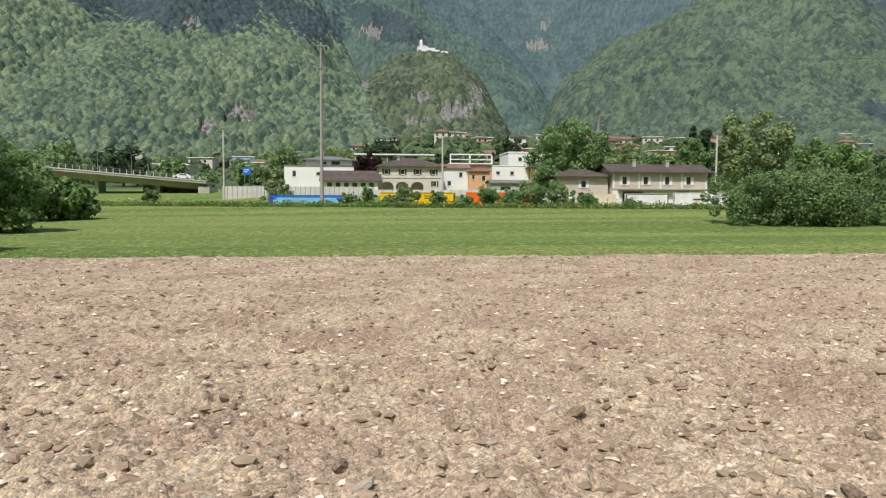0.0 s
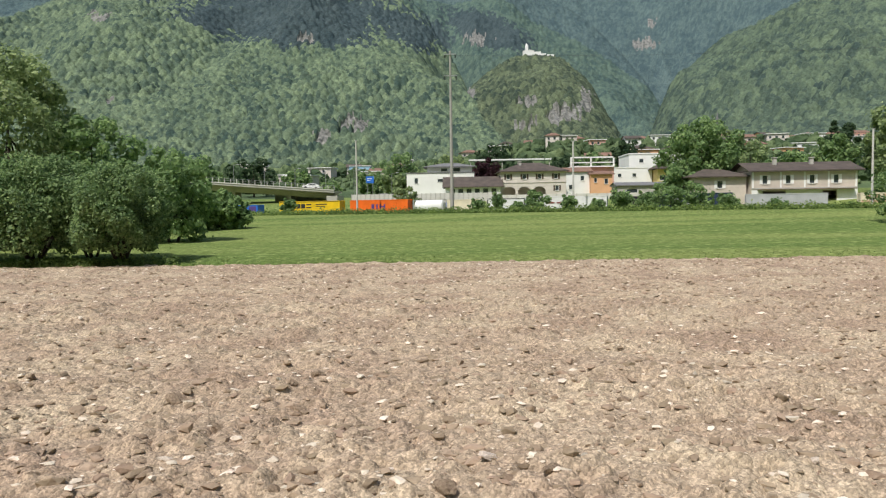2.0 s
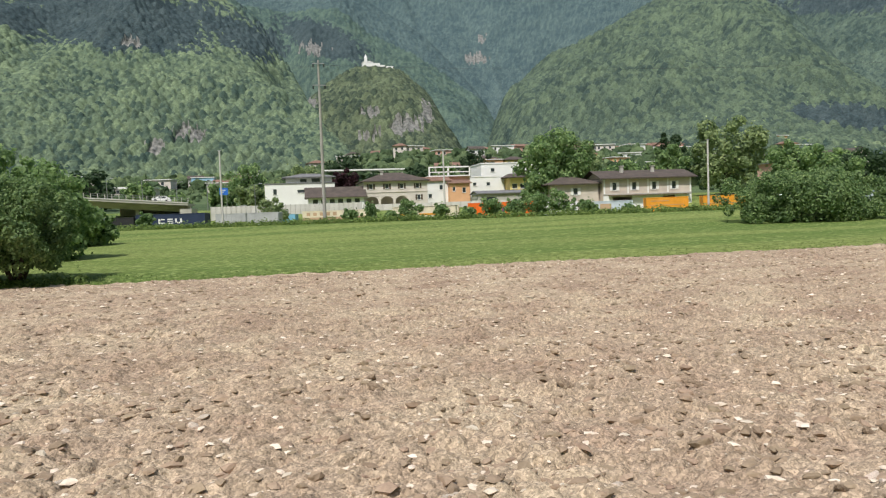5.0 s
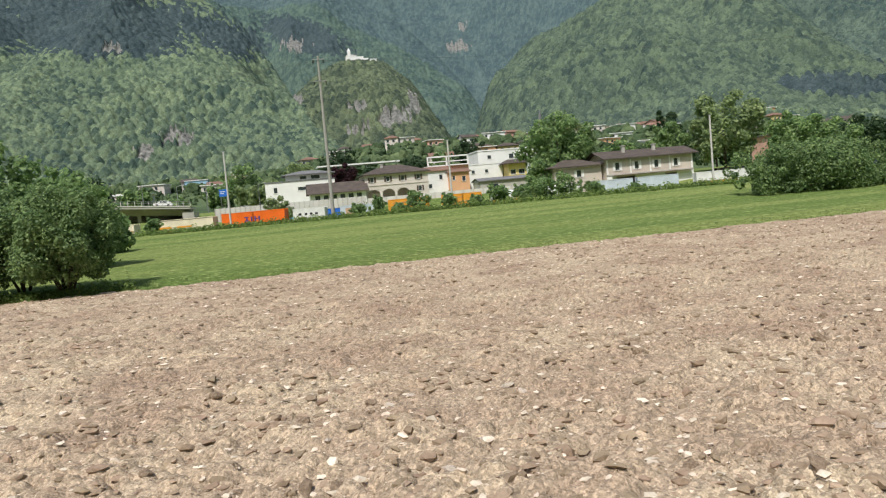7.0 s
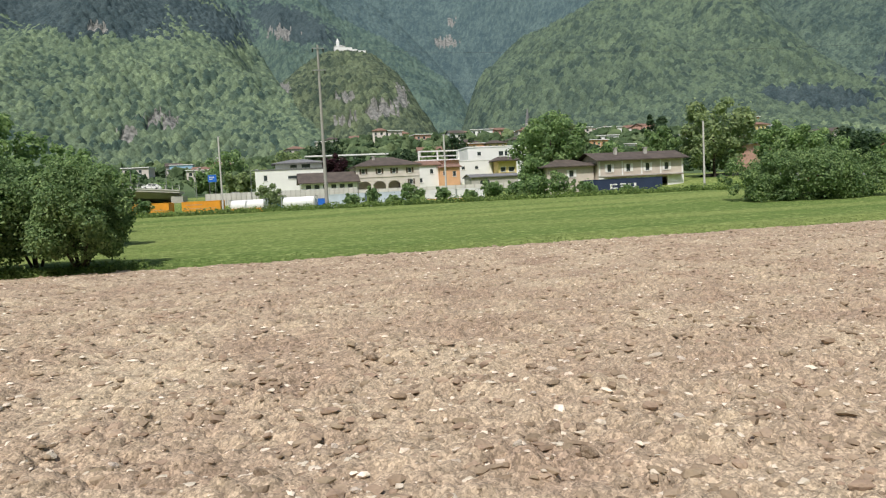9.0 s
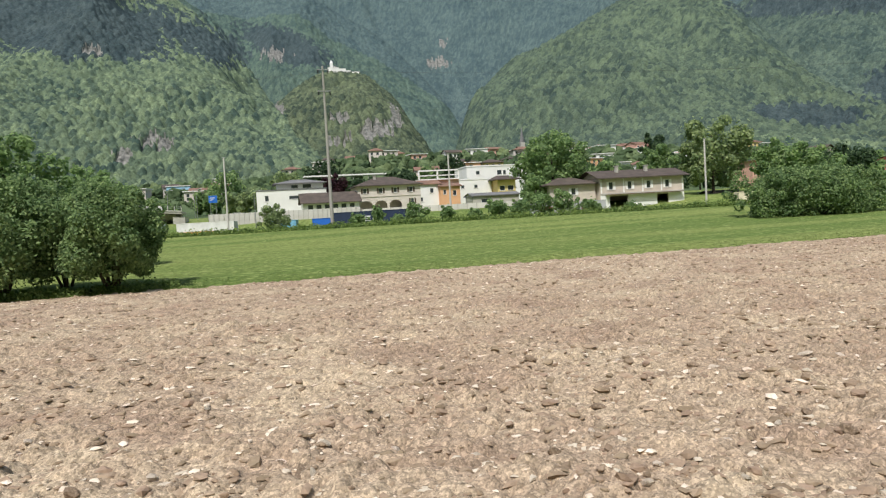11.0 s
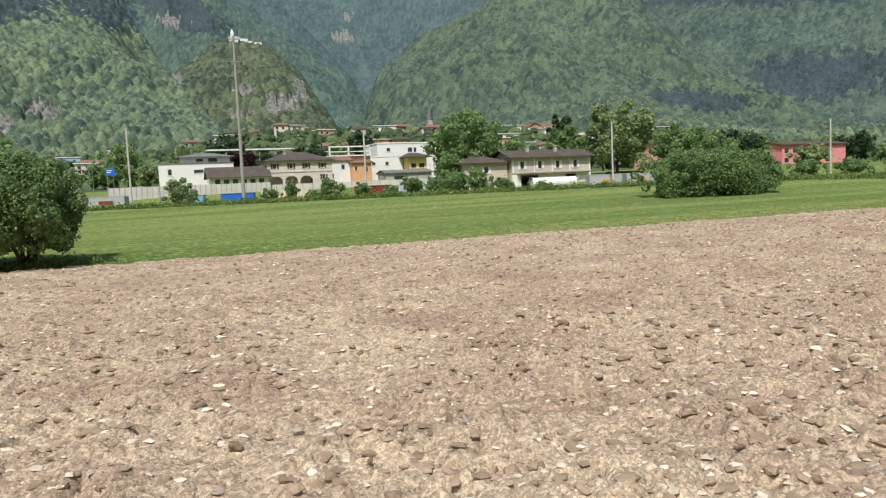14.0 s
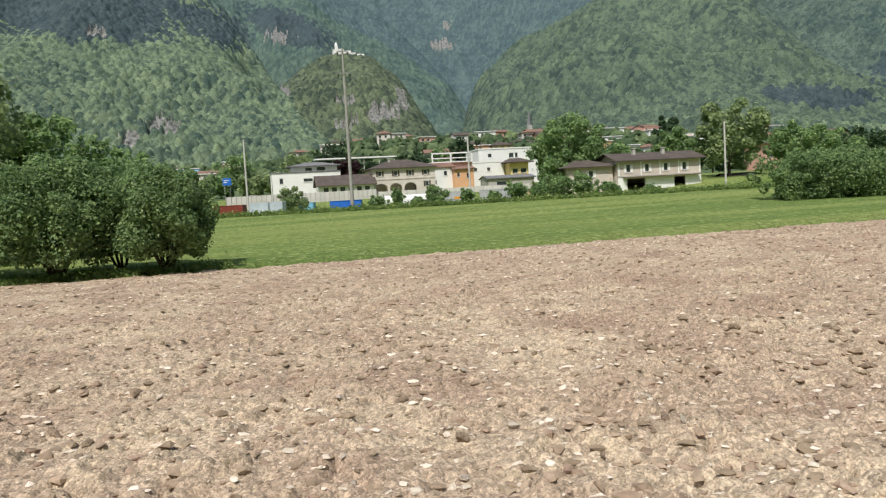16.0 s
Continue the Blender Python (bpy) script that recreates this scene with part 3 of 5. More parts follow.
def build_woods():
    """The closed canopy over the slopes: one crown beside the other, with belts coloured dark for cloud shade and bare
    cliffs in it.
    """
    az = np.arange(-44, 62, 0.1)
    rs = [415.0]
    while rs[-1] < 1950:
        rs.append(rs[-1] + 1.1 * (rs[-1] / 600.0) ** 2)
    A, R = np.meshgrid(np.radians(az), np.array(rs))
    x, y = CAMERA_SPOT[0] + R * np.sin(A), CAMERA_SPOT[1] + R * np.cos(A)
    g = height(x, y)
    ae, el = angles(x, y, g + 4)
    bumps, ident = crowns(x, y, 4.6, 1)
    small, ident2 = crowns(x, y, 2.9, 2)
    scrub = smooth(0.35, 0.65, vnoise(x / 45.0, y / 45.0, 6))
    # crowns that take the cloud-shade colour
    dark = shade_belt(ae, el, x, y) > 0.06 + 0.9 * ident
    peak = np.maximum(bumps * (1 - 0.45 * scrub), small * 0.9)
    own = np.where(bumps * (1 - 0.45 * scrub) > small * 0.9, ident, ident2)
    leafy = 1.5 * (vnoise(x / 1.3, y / 1.3, 3) - 0.5)
    rock = np.zeros_like(x)
    for a0, e0, da, de in ROCKS:
        q = np.exp(-(((ae - a0) / da) ** 2 + ((el - e0) / de) ** 2))
        rock = np.maximum(rock, q)
    rock = rock * (0.3 + 1.2 * vnoise(x / 5.0, y / 22.0, 7)) + 0.6 * (vnoise(x / 1.8, y / 9.0, 8) - 0.5)
    bare = rock > 0.5
    clearing = (np.abs(x - 69) < 18) & (np.abs(y - 680) < 17)
    lift = np.where(clearing, 0.3, 2.2 + 1.3 * peak + leafy)
    crag = 1.5 + 5.0 * np.abs(vnoise(x / 4.0, y / 14.0, 5) - 0.5) + 2.5 * vnoise(x / 2.0, y / 5.0, 2)
    Z = g + np.where(bare, crag, lift) * smooth(415, 432, R)
    P = np.stack([x, y, Z], -1).reshape(-1, 3)
    n, m = x.shape
    i = np.arange(n * m).reshape(n, m)
    F = np.stack([i[:-1, :-1], i[:-1, 1:], i[1:, 1:], i[1:, :-1]], -1).reshape(-1, 4)
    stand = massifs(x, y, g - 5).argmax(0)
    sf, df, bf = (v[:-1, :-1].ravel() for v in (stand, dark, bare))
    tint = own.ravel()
    words = ("woods on the far mountain wall, tinted blue-green for haze", "dense green deciduous woods on the mountain spur", "dense olive-green deciduous woods on the rounded spur", "olive-green oak scrub on the church hill", "woods on the ridge behind the church hill, tinted blue for haze", "green woods on the far ridge, with haze put into the colour")
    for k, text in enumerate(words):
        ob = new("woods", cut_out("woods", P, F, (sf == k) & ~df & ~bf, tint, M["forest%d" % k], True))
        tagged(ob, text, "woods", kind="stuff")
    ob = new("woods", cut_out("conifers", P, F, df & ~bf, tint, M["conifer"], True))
    tagged(ob, "woods on the upper slopes, coloured darker in belts for cloud shade", "woods", kind="stuff")
    ob = new("cliffs", cut_out("cliffs", P, F, bf, tint, M["rock"], False))
    tagged(ob, "grey-brown bare rock cliffs on the wooded slopes", "cliff", kind="stuff")


build_woods()

# ---- plants ----


def leaf_cloud(rng, blobs, n, size, shell=0.72):
    """Leaf quads over a set of ellipsoid blobs (x, y, z, rx, rz), uneven and with gaps."""
    B = np.array(blobs, float)
    wgt = B[:, 3] ** 2
    k = rng.choice(len(B), n, p=wgt / wgt.sum())
    d = rng.normal(size=(n, 3))
    d /= np.linalg.norm(d, axis=1)[:, None]
    rad = shell + (1.06 - shell) * rng.rand(n) ** 0.7
    C = B[k, :3] + d * rad[:, None] * np.stack([B[k, 3], B[k, 3], B[k, 4]], -1)
    C += rng.normal(size=(n, 3)) * (0.07 + 0.3 * (rng.rand(n) < 0.1))[:, None] * B[k, 3][:, None]
    nrm = d + 0.55 * rng.normal(size=(n, 3)) + np.array((0, 0, 0.45))
    nrm /= np.linalg.norm(nrm, axis=1)[:, None]
    ref = rng.normal(size=(n, 3))
    u = np.cross(nrm, ref)
    u /= np.linalg.norm(u, axis=1)[:, None]
    v = np.cross(nrm, u)
    s = (size * (0.6 + 0.8 * rng.rand(n)))[:, None]
    q = np.stack([C - u * s, C - v * s * 0.6 + nrm * s * 0.15, C + u * s, C + v * s * 0.6 - nrm * s * 0.1], 1)
    return q.reshape(-1, 3), np.arange(4 * n).reshape(n, 4)


def plant(name, x, y, w, h, label, category, mat="leaf", seed=1, blobs=14, leaves=3000, size=0.25, trunk=0.25, stems=1, low=0.15, group="", depth=None, z=None, lean=0.0):
    """A tree or shrub: tapered trunk with limbs, crown of leaf clumps. w: crown width, h: height, low: crown's foot as a share of h."""
    rng = np.random.RandomState(seed)
    z0 = height1(x, y) if z is None else z
    root = thing(name, pose(x, y, z0 - 0.05), label, category, group)
    depth = depth or w
    bl = []
    for i in range(blobs):
        a = i * 2.399 + rng.rand() * 0.8
        f = (i + 0.5) / blobs
        prof = max(0.05, 1 - (abs(f - 0.5) / (0.62 if f < 0.5 else 0.54)) ** 2.4) ** 0.5
        rb = (0.06 + 0.10 * rng.rand() ** 1.4) * min(w, h * 1.2)
        zc = low * h + rb * 0.7 + f * (h * (1 - low) - 1.6 * rb)
        reach = max(0.0, 0.5 * prof - 0.8 * rb / w) * (0.66 + 0.46 * rng.rand())
        bl.append((reach * w * math.cos(a) + lean * zc, reach * depth * math.sin(a), zc, rb, rb * (0.7 + 0.35 * rng.rand())))
    bl.append((lean * h * 0.6, 0, h * (low + (1 - low) * 0.5), 0.27 * w, 0.33 * h * (1 - low)))
    bm = bmesh.new()
    tops = []
    for s in range(stems):
        a = s * 6.283 / max(stems, 1) + rng.rand()
        base = Vector((0.045 * w * math.cos(a), 0.045 * w * math.sin(a), 0)) if stems > 1 else Vector((0, 0, 0))
        top = Vector((0.26 * w * math.cos(a), 0.26 * w * math.sin(a), h * 0.55)) if stems > 1 else Vector((lean * h * 0.6, 0, h * 0.75))
        tube(bm, base, base.lerp(top, 0.5), trunk, trunk * 0.7, 7)
        tube(bm, base.lerp(top, 0.5), top, trunk * 0.7, trunk * 0.25, 7)
        tops.append((base, top))
    for b in bl[:min(9, len(bl))]:
        base, top = tops[rng.randint(len(tops))]
        tube(bm, base.lerp(top, 0.35 + 0.4 * rng.rand()), b[:3], trunk * 0.35, trunk * 0.08, 5)
    part("trunk", bm, M["bark"], root)
    P, F = leaf_cloud(rng, bl, leaves, size)
    cr = new("crown", from_arrays("crown", P, F, M[mat]))
    cr.parent = root
    return root


# bushes at the field's edge
plant("bush", -28.4, 49.1, 7.4, 6.7, "round dark-green hazel bush at the field's edge", "bush", "leaf_deep", 21, 60, 26000, 0.105, 0.13, 7, 0.06, "bushes by the field", z=-1.35)
plant("bush", -35.0, 50.0, 10.0, 7.5, "broad dark-green hazel bush with several stems", "bush", "leaf_deep", 22, 64, 27000, 0.115, 0.13, 7, 0.06, "bushes by the field", z=-1.35)
plant("bush", -31.4, 51.0, 7.0, 6.9, "dark-green hazel bush between two larger ones", "bush", "leaf_deep", 26, 44, 15000, 0.11, 0.1, 4, 0.18, "bushes by the field", z=-1.35)
plant("bush", -42.5, 51.5, 10.0, 8.6, "broad dark-green hazel bush with several stems", "bush", "leaf_deep", 23, 56, 18000, 0.14, 0.13, 5, 0.03, "bushes by the field", z=-1.35)
plant("tree", -46.0, 65.0, 13.5, 18.6, "tall leafy grey-green willow behind the bushes", "tree", "leaf_light", 24, 60, 15000, 0.24, 0.25, 1, 0.04)
plant("tree", -39.4, 67.0, 9.5, 12.6, "leafy green tree behind the bushes", "tree", "leaf", 25, 44, 9000, 0.24, 0.2, 1, 0.03)
plant("tree", -33.6, 71.0, 8.5, 9.6, "low leafy green tree behind the bushes", "tree", "leaf", 27, 34, 6500, 0.24, 0.16, 2, 0.02)
plant("tree", -53.0, 66.0, 11.0, 16.0, "tall leafy grey-green willow behind the bushes", "tree", "leaf_light", 28, 50, 9000, 0.26, 0.22, 1, 0.04)
plant("bush", 52.8, 81.5, 24.0, 7.5, "very wide dark-green bush standing alone on the meadow", "bush", "leaf_deep", 31, 130, 36000, 0.17, 0.14, 9, 0.0, "bushes on the meadow", depth=11.0, z=-1.45)
for i, (x, y, w, h) in enumerate(((-48, 94, 12, 9.5), (-41.5, 96, 10, 7.5), (-37.5, 98, 7, 5), (-56, 98, 13, 11), (-66, 98, 13, 12), (-76, 104, 14, 12))):
    plant("tree", x, y, w, h, "dark-green leafy tree in a row beyond the meadow", "tree", "leaf", 40 + i, 30, 4200, 0.3, 0.2, 2, 0.0, "trees beyond the meadow")


def weeds_strip():
    """The rank strip of weeds along the far side of the meadow."""
    rng = np.random.RandomState(8)
    n = 6400
    x = -75 + 220 * rng.rand(n)
    off = rng.rand(n)
    y = 118 + 7 * off - 0.3 * x
    hgt = 0.3 + 0.9 * vnoise(x / 3.0, y / 2.0, 5) ** 1.5 + 0.25 * rng.rand(n)
    bl = np.stack([x, y, height(x, y) + 0.35 * hgt, 0.5 + 0.3 * rng.rand(n), hgt * 0.75], -1)
    P, F = leaf_cloud(rng, bl, 42000, 0.2, 0.5)
    ob = new("weeds", from_arrays("weeds", P, F, M["weeds"]))
    tagged(ob, "strip of rank green weeds along the railway", "weeds", kind="stuff")


def field_fringe():
    """Grass that leans over the field's edge, and taller growth round the hazels."""
    rng = np.random.RandomState(9)
    n = 14000
    x = -70 + 140 * rng.rand(n)
    y = FIELD_EDGE - 0.4 + 5 * rng.rand(n) ** 1.6
    P0 = np.stack([x, y, height(x, y)], -1)
    a = rng.rand(n) * 6.283
    h = 0.03 + 0.03 * rng.rand(n) + 0.35 * np.exp(-((x + 36) / 9.0) ** 2) * rng.rand(n)
    w = 0.03 + 0.03 * rng.rand(n)
    d = np.stack([np.cos(a), np.sin(a), 0 * a], -1)
    lean = np.stack([rng.normal(size=n), rng.normal(size=n), 0 * a], -1) * 0.05
    q = np.stack([P0 - d * w[:, None], P0 + d * w[:, None], P0 + lean + np.stack([0 * a, 0 * a, h], -1)], 1)
    ob = new("grass", from_arrays("grass", q.reshape(-1, 3), np.arange(3 * n).reshape(n, 3), M["grass_blade"]))
    tagged(ob, "fringe of green grass along the ploughed field", "grass", kind="stuff")


def bush_weeds():
    """Rank growth at the foot of the hazels."""
    rng = np.random.RandomState(19)
    n = 420
    x = -56 + 31.5 * rng.rand(n)
    y = 48.0 + 1.6 * rng.rand(n)
    hgt = 0.15 + 0.35 * vnoise(x / 2.0, y, 6) + 0.5 * (rng.rand(n) < 0.06)
    P, F = leaf_cloud(rng, np.stack([x, y, height(x, y) + 0.5 * hgt, 0.3 + 0.2 * rng.rand(n), hgt], -1), 9000, 0.09, 0.4)
    ob = new("weeds", from_arrays("bush_weeds", P, F, M["weeds"]))
    tagged(ob, "rank green weeds at the foot of the bushes", "weeds", kind="stuff")


weeds_strip()
field_fringe()
bush_weeds()

# shrubs along the railway
for i, (x, w, h) in enumerate(((-1.9, 4.2, 2.8), (1.5, 3.2, 3.9), (8.0, 4.6, 4.2), (13.2, 3.2, 3.2), (18.0, 3.4, 2.4), (21.8, 6.0, 3.9), (25.6, 5.6, 3.6), (28.6, 7.0, 4.9), (32.8, 6.0, 4.9), (37.2, 4.6, 3.0), (44.0, 3.2, 1.9), (5.0, 3.0, 2.2), (-38.0, 3.6, 3.6), (84, 6, 4.2), (92, 7, 4.0), (101, 7, 3.6), (111, 8, 4.4), (122, 8, 3.8), (133, 8, 4.2))):
    plant("shrub", x, 126.5 - 0.3 * x, w, h, "dark-green shrub beside the railway track", "shrub", "leaf", 60 + i, 10, 1700, 0.22, 0.07, 3, 0.03, "shrubs along the railway")
plant("shrub", -16.3, 146, 6.4, 6.3, "round light-green shrub before the concrete wall", "shrub", "leaf_light", 70, 14, 2600, 0.26, 0.1, 3, 0.04)

# large trees among the houses
plant("tree", 42.3, 143, 16, 16.0, "large dense green broadleaf tree beside the houses", "tree", "leaf", 80, 34, 9000, 0.36, 0.35, 1, 0.1)
plant("tree", 36.5, 137, 8, 8.5, "dense green tree beside the long house", "tree", "leaf", 81, 16, 3500, 0.32, 0.2, 2, 0.02)
plant("tree", 47.5, 146, 10, 13.5, "bright-green tree behind the long house", "tree", "leaf_light", 82, 16, 3500, 0.4, 0.25, 1, 0.15)
plant("tree", 80, 141, 17, 17.5, "large light-green walnut tree behind the masts", "tree", "leaf_light", 83, 24, 6500, 0.42, 0.35, 1, 0.1)
plant("tree", 69, 146, 10, 12.0, "green leafy tree behind the long house", "tree", "leaf", 84, 16, 3200, 0.4, 0.25, 1, 0.1)
plant("tree", 87, 127, 12, 11.5, "green leafy tree beside the railway", "tree", "leaf", 85, 18, 4000, 0.36, 0.25, 1, 0.05)
plant("tree", 93, 128, 14, 10.5, "green leafy tree beside the railway", "tree", "leaf", 86, 18, 4000, 0.36, 0.25, 1, 0.05)
plant("tree", 107, 132, 14, 10, "dark-green leafy tree beside the railway", "tree", "leaf_dark", 87, 18, 3600, 0.36, 0.25, 1, 0.05)
plant("conifer", 84, 172, 10, 16.5, "dark-green spreading cedar among the houses", "conifer", "leaf_dark", 88, 20, 3200, 0.45, 0.3, 1, 0.1)
plant("tree", 2.0, 205, 10, 10.5, "purple-leaved copper beech behind the villa", "tree", "leaf_purple", 89, 16, 2600, 0.45, 0.3, 1, 0.1)
for i, (x, y, w, h, m) in enumerate(((-24, 205, 10, 6.5, "leaf_light"), (-15, 215, 12, 8, "leaf_light"), (-33, 225, 12, 7.5, "leaf"), (-46, 222, 10, 4.5, "leaf"), (14, 225, 14, 10, "leaf_dark"), (27, 235, 14, 12, "leaf_dark"), (40, 250, 12, 11, "leaf"), (-59, 240, 12, 8, "leaf"), (70, 235, 16, 13, "leaf_light"), (92, 215, 14, 12, "leaf"), (110, 190, 14, 12, "leaf_dark"), (125, 175, 16, 12, "leaf"), (145, 185, 16, 12, "leaf"), (-8, 260, 16, 12, "leaf_light"), (-70, 225, 16, 13, "leaf_dark"), (-85, 215, 16, 14, "leaf"), (60, 285, 16, 12, "leaf_dark"), (100, 265, 16, 13, "leaf_light"), (135, 250, 18, 13, "leaf_dark"), (165, 240, 18, 13, "leaf"), (-30, 300, 18, 13, "leaf"), (10, 310, 18, 12, "leaf_dark"), (215, 185, 16, 11, "leaf_dark"), (190, 205, 16, 11, "leaf"), (140, 160, 13, 7, "leaf"), (155, 152, 12, 6, "leaf_light"), (205, 160, 14, 7, "leaf"), (230, 210, 18, 12, "leaf"), (185, 150, 12, 5.5, "leaf"), (250, 195, 16, 10, "leaf_dark"), (222, 158, 14, 6.5, "leaf_light"))):
    plant("tree", x, y, w, h, "green leafy garden tree among the houses", "tree", m, 100 + i, 14, 1500, 0.6, 0.3, 1, 0.05, "trees among the houses")


def village_woods():
    """Trees too far off to be told apart, between and behind the houses."""
    rng = np.random.RandomState(12)
    n = 2300
    y = 235 + 150 * rng.rand(n) ** 0.8
    x = -130 + 480 * rng.rand(n)
    r = 1.0 + 2.0 * rng.rand(n)
    r = np.where((np.abs(x + 48) < 16) & (y < 328), 0.35 * r, r)
    P, F = lumps(rng, np.stack([x, y, height(x, y) + 0.6 * r], -1), r, 0.8 + 0.6 * rng.rand(n), 0.3, True)
    ob = new("woods", from_arrays("village_woods", P, F, M["orchard"], False))
    tagged(ob, "green trees and gardens behind the village", "woods", kind="stuff")


village_woods()

# ---- buildings ----


def facade(bm, w, h, t, openings, y):
    """A wall of thickness t in the plane y..y+t, with rectangular holes (x0, x1, z0, z1)."""
    xs = sorted({0.0, w, *(a for o in openings for a in o[:2])})
    for a, b in zip(xs, xs[1:]):
        z = 0.0
        for o in sorted((o for o in openings if o[0] <= a + 1e-6 and o[1] >= b - 1e-6), key=lambda o: o[2]):
            if o[2] > z + 1e-6:
                box(bm, a, b, y, y + t, z, o[2])
            z = o[3]
        if z < h - 1e-6:
            box(bm, a, b, y, y + t, z, h)


def roof_mesh(kind, w, d, h, rise, over):
    bm = bmesh.new()
    x0, x1, y0, y1 = -over, w + over, -over, d + over
    if kind == "flat":
        box(bm, x0, x1, y0, y1, h, h + rise)
        return bm
    inset = min(d / 2 + over, w / 2.3) if kind == "hip" else 0.0
    ym = d / 2
    drop = 0.18
    lo = [bm.verts.new(p) for p in ((x0, y0, h), (x1, y0, h), (x1, y1, h), (x0, y1, h))]
    dn = [bm.verts.new((v.co.x, v.co.y, h - drop)) for v in lo]
    r0, r1 = bm.verts.new((x0 + inset, ym, h + rise)), bm.verts.new((x1 - inset, ym, h + rise))
    bm.faces.new((lo[0], lo[1], r1, r0))
    bm.faces.new((lo[2], lo[3], r0, r1))
    if kind == "hip":
        bm.faces.new((lo[1], lo[2], r1))
        bm.faces.new((lo[3], lo[0], r0))
        bm.faces.new(dn[::-1])
    for i in range(4):
        j = (i + 1) % 4
        bm.faces.new((dn[i], dn[j], lo[j], lo[i]))
    bmesh.ops.recalc_face_normals(bm, faces=bm.faces)
    return bm


def window(root, x0, x1, z0, z1, y=0.0, shutter=False):
    w = boxes("window", M["white"], root, ((x0, x0 + 0.08, y + 0.06, y + 0.14, z0, z1), (x1 - 0.08, x1, y + 0.06, y + 0.14, z0, z1), (x0 + 0.08, x1 - 0.08, y + 0.06, y + 0.14, z1 - 0.08, z1), (x0 + 0.08, x1 - 0.08, y + 0.06, y + 0.14, z0, z0 + 0.08)))
    boxes("pane", M["glass"], w, ((x0 + 0.08, x1 - 0.08, y + 0.09, y + 0.11, z0 + 0.08, z1 - 0.08),))
    boxes("sill", M["concrete"], w, ((x0 - 0.08, x1 + 0.08, y - 0.1, y + 0.05, z0 - 0.1, z0 - 0.005),))
    if shutter:
        s = (x1 - x0) * 0.5
        boxes("shutter", M[shutter], w, ((x0 - s, x0 - 0.01, y - 0.06, y - 0.01, z0, z1),), 0.01)
        boxes("shutter", M[shutter], w, ((x1 + 0.01, x1 + s, y - 0.06, y - 0.01, z0, z1),), 0.01)


def house(name, x, y, z, w, d, h, label, wall="plaster", roof="roof", kind="hip", rise=2.0, over=0.6, turn=0.0, wins=(), shutter=False, extra=(), foot=3.0, chimneys=(), side_wins=(), group=""):
    """A house whose front faces -y; (x, y) its front left corner, z its floor. wins: holes in the front."""
    root = thing(name, pose(x, y, z, 0, 0, turn), label, name.replace("_", " ") if name in ("villa", "church", "shed") else "house", group)
    bm = bmesh.new()
    t = 0.3
    facade(bm, w, h, t, [o[:4] for o in (*wins, *extra)], 0.0)
    box(bm, 0, t, t, d, 0, h)
    box(bm, w - t, w, t, d, 0, h)
    box(bm, t, w - t, d - t, d, 0, h)
    box(bm, 0, w, 0, d, -foot, -0.002)
    if kind == "gable":
        tri = [[bm.verts.new((gx, gy, h + gz)) for gy, gz in ((0.0, 0.002), (d, 0.002), (d / 2, rise * d / (d + 2 * over)))] for gx in (0.02, w - 0.02)]
        bm.faces.new(tri[0])
        bm.faces.new(tri[1][::-1])
    part("wall", bm, M[wall], root)
    r = part("roof", roof_mesh(kind, w, d, h + 0.003, rise, over), M[roof], root)
    for cx, cy, cz in chimneys:
        boxes("chimney", M["concrete"], r, ((cx - 0.3, cx + 0.3, cy - 0.3, cy + 0.3, h + 0.3, cz), (cx - 0.42, cx + 0.42, cy - 0.42, cy + 0.42, cz + 0.003, cz + 0.15)))
    for o in wins:
        window(root, *o[:4], y=0.0, shutter=shutter)
    return root


def row(n, x0, step, w, z0, z1):
    return tuple((x0 + i * step, x0 + i * step + w, z0, z1) for i in range(n))


def villa():
    wins = (*((a, a + 0.95, 4.1, 5.4) for a in (1.3, 5.2, 8.8, 12.7)), (13.0, 13.9, 1.3, 2.6))
    arches = ((0.5, 3.5, 0.0, 2.35), (4.1, 7.1, 0.0, 2.35), (7.7, 10.7, 0.0, 2.35))
    root = house("villa", 4.6, 173, 4.0, 15.6, 11, 6.1, "cream plastered villa with three arches and a brown hipped roof", "plaster", "roof", "hip", 2.2, 0.7, 1.0, wins, "shutter", arches, foot=3, chimneys=((5, 4, 8.5),))
    for a, b, z0, z1 in arches:
        # round heads fill the corners of the square holes
        bm = bmesh.new()
        cx, r = (a + b) / 2, (b - a) / 2
        for sgn in (-1, 1):
            pts = [(cx + sgn * r, z1)] + [(cx + sgn * r * math.cos(k * math.pi / 16), z1 - r * 0.75 + r * 0.75 * math.sin(k * math.pi / 16)) for k in range(9)]
            for yy in ((0.02, 0.28),):
                f = [bm.verts.new((p[0], yy[0], p[1])) for p in pts]
                g = [bm.verts.new((p[0], yy[1], p[1])) for p in pts]
                bm.faces.new(f if sgn > 0 else f[::-1])
                bm.faces.new(g[::-1] if sgn > 0 else g)
                for i in range(len(pts)):
                    j = (i + 1) % len(pts)
                    bm.faces.new((f[i], f[j], g[j], g[i]))
        bmesh.ops.recalc_face_normals(bm, faces=bm.faces)
        part("arch", bm, M["plaster"], root)
    boxes("cornice", M["plaster"], root, ((-0.1, 15.7, -0.12, -0.005, 3.3, 3.5), (-0.15, 15.75, -0.2, -0.005, 5.75, 5.95)))
    boxes("inner_wall", M["plaster_grey"], root, ((0.5, 10.8, 2.6, 2.8, 0.0, 3.0),))


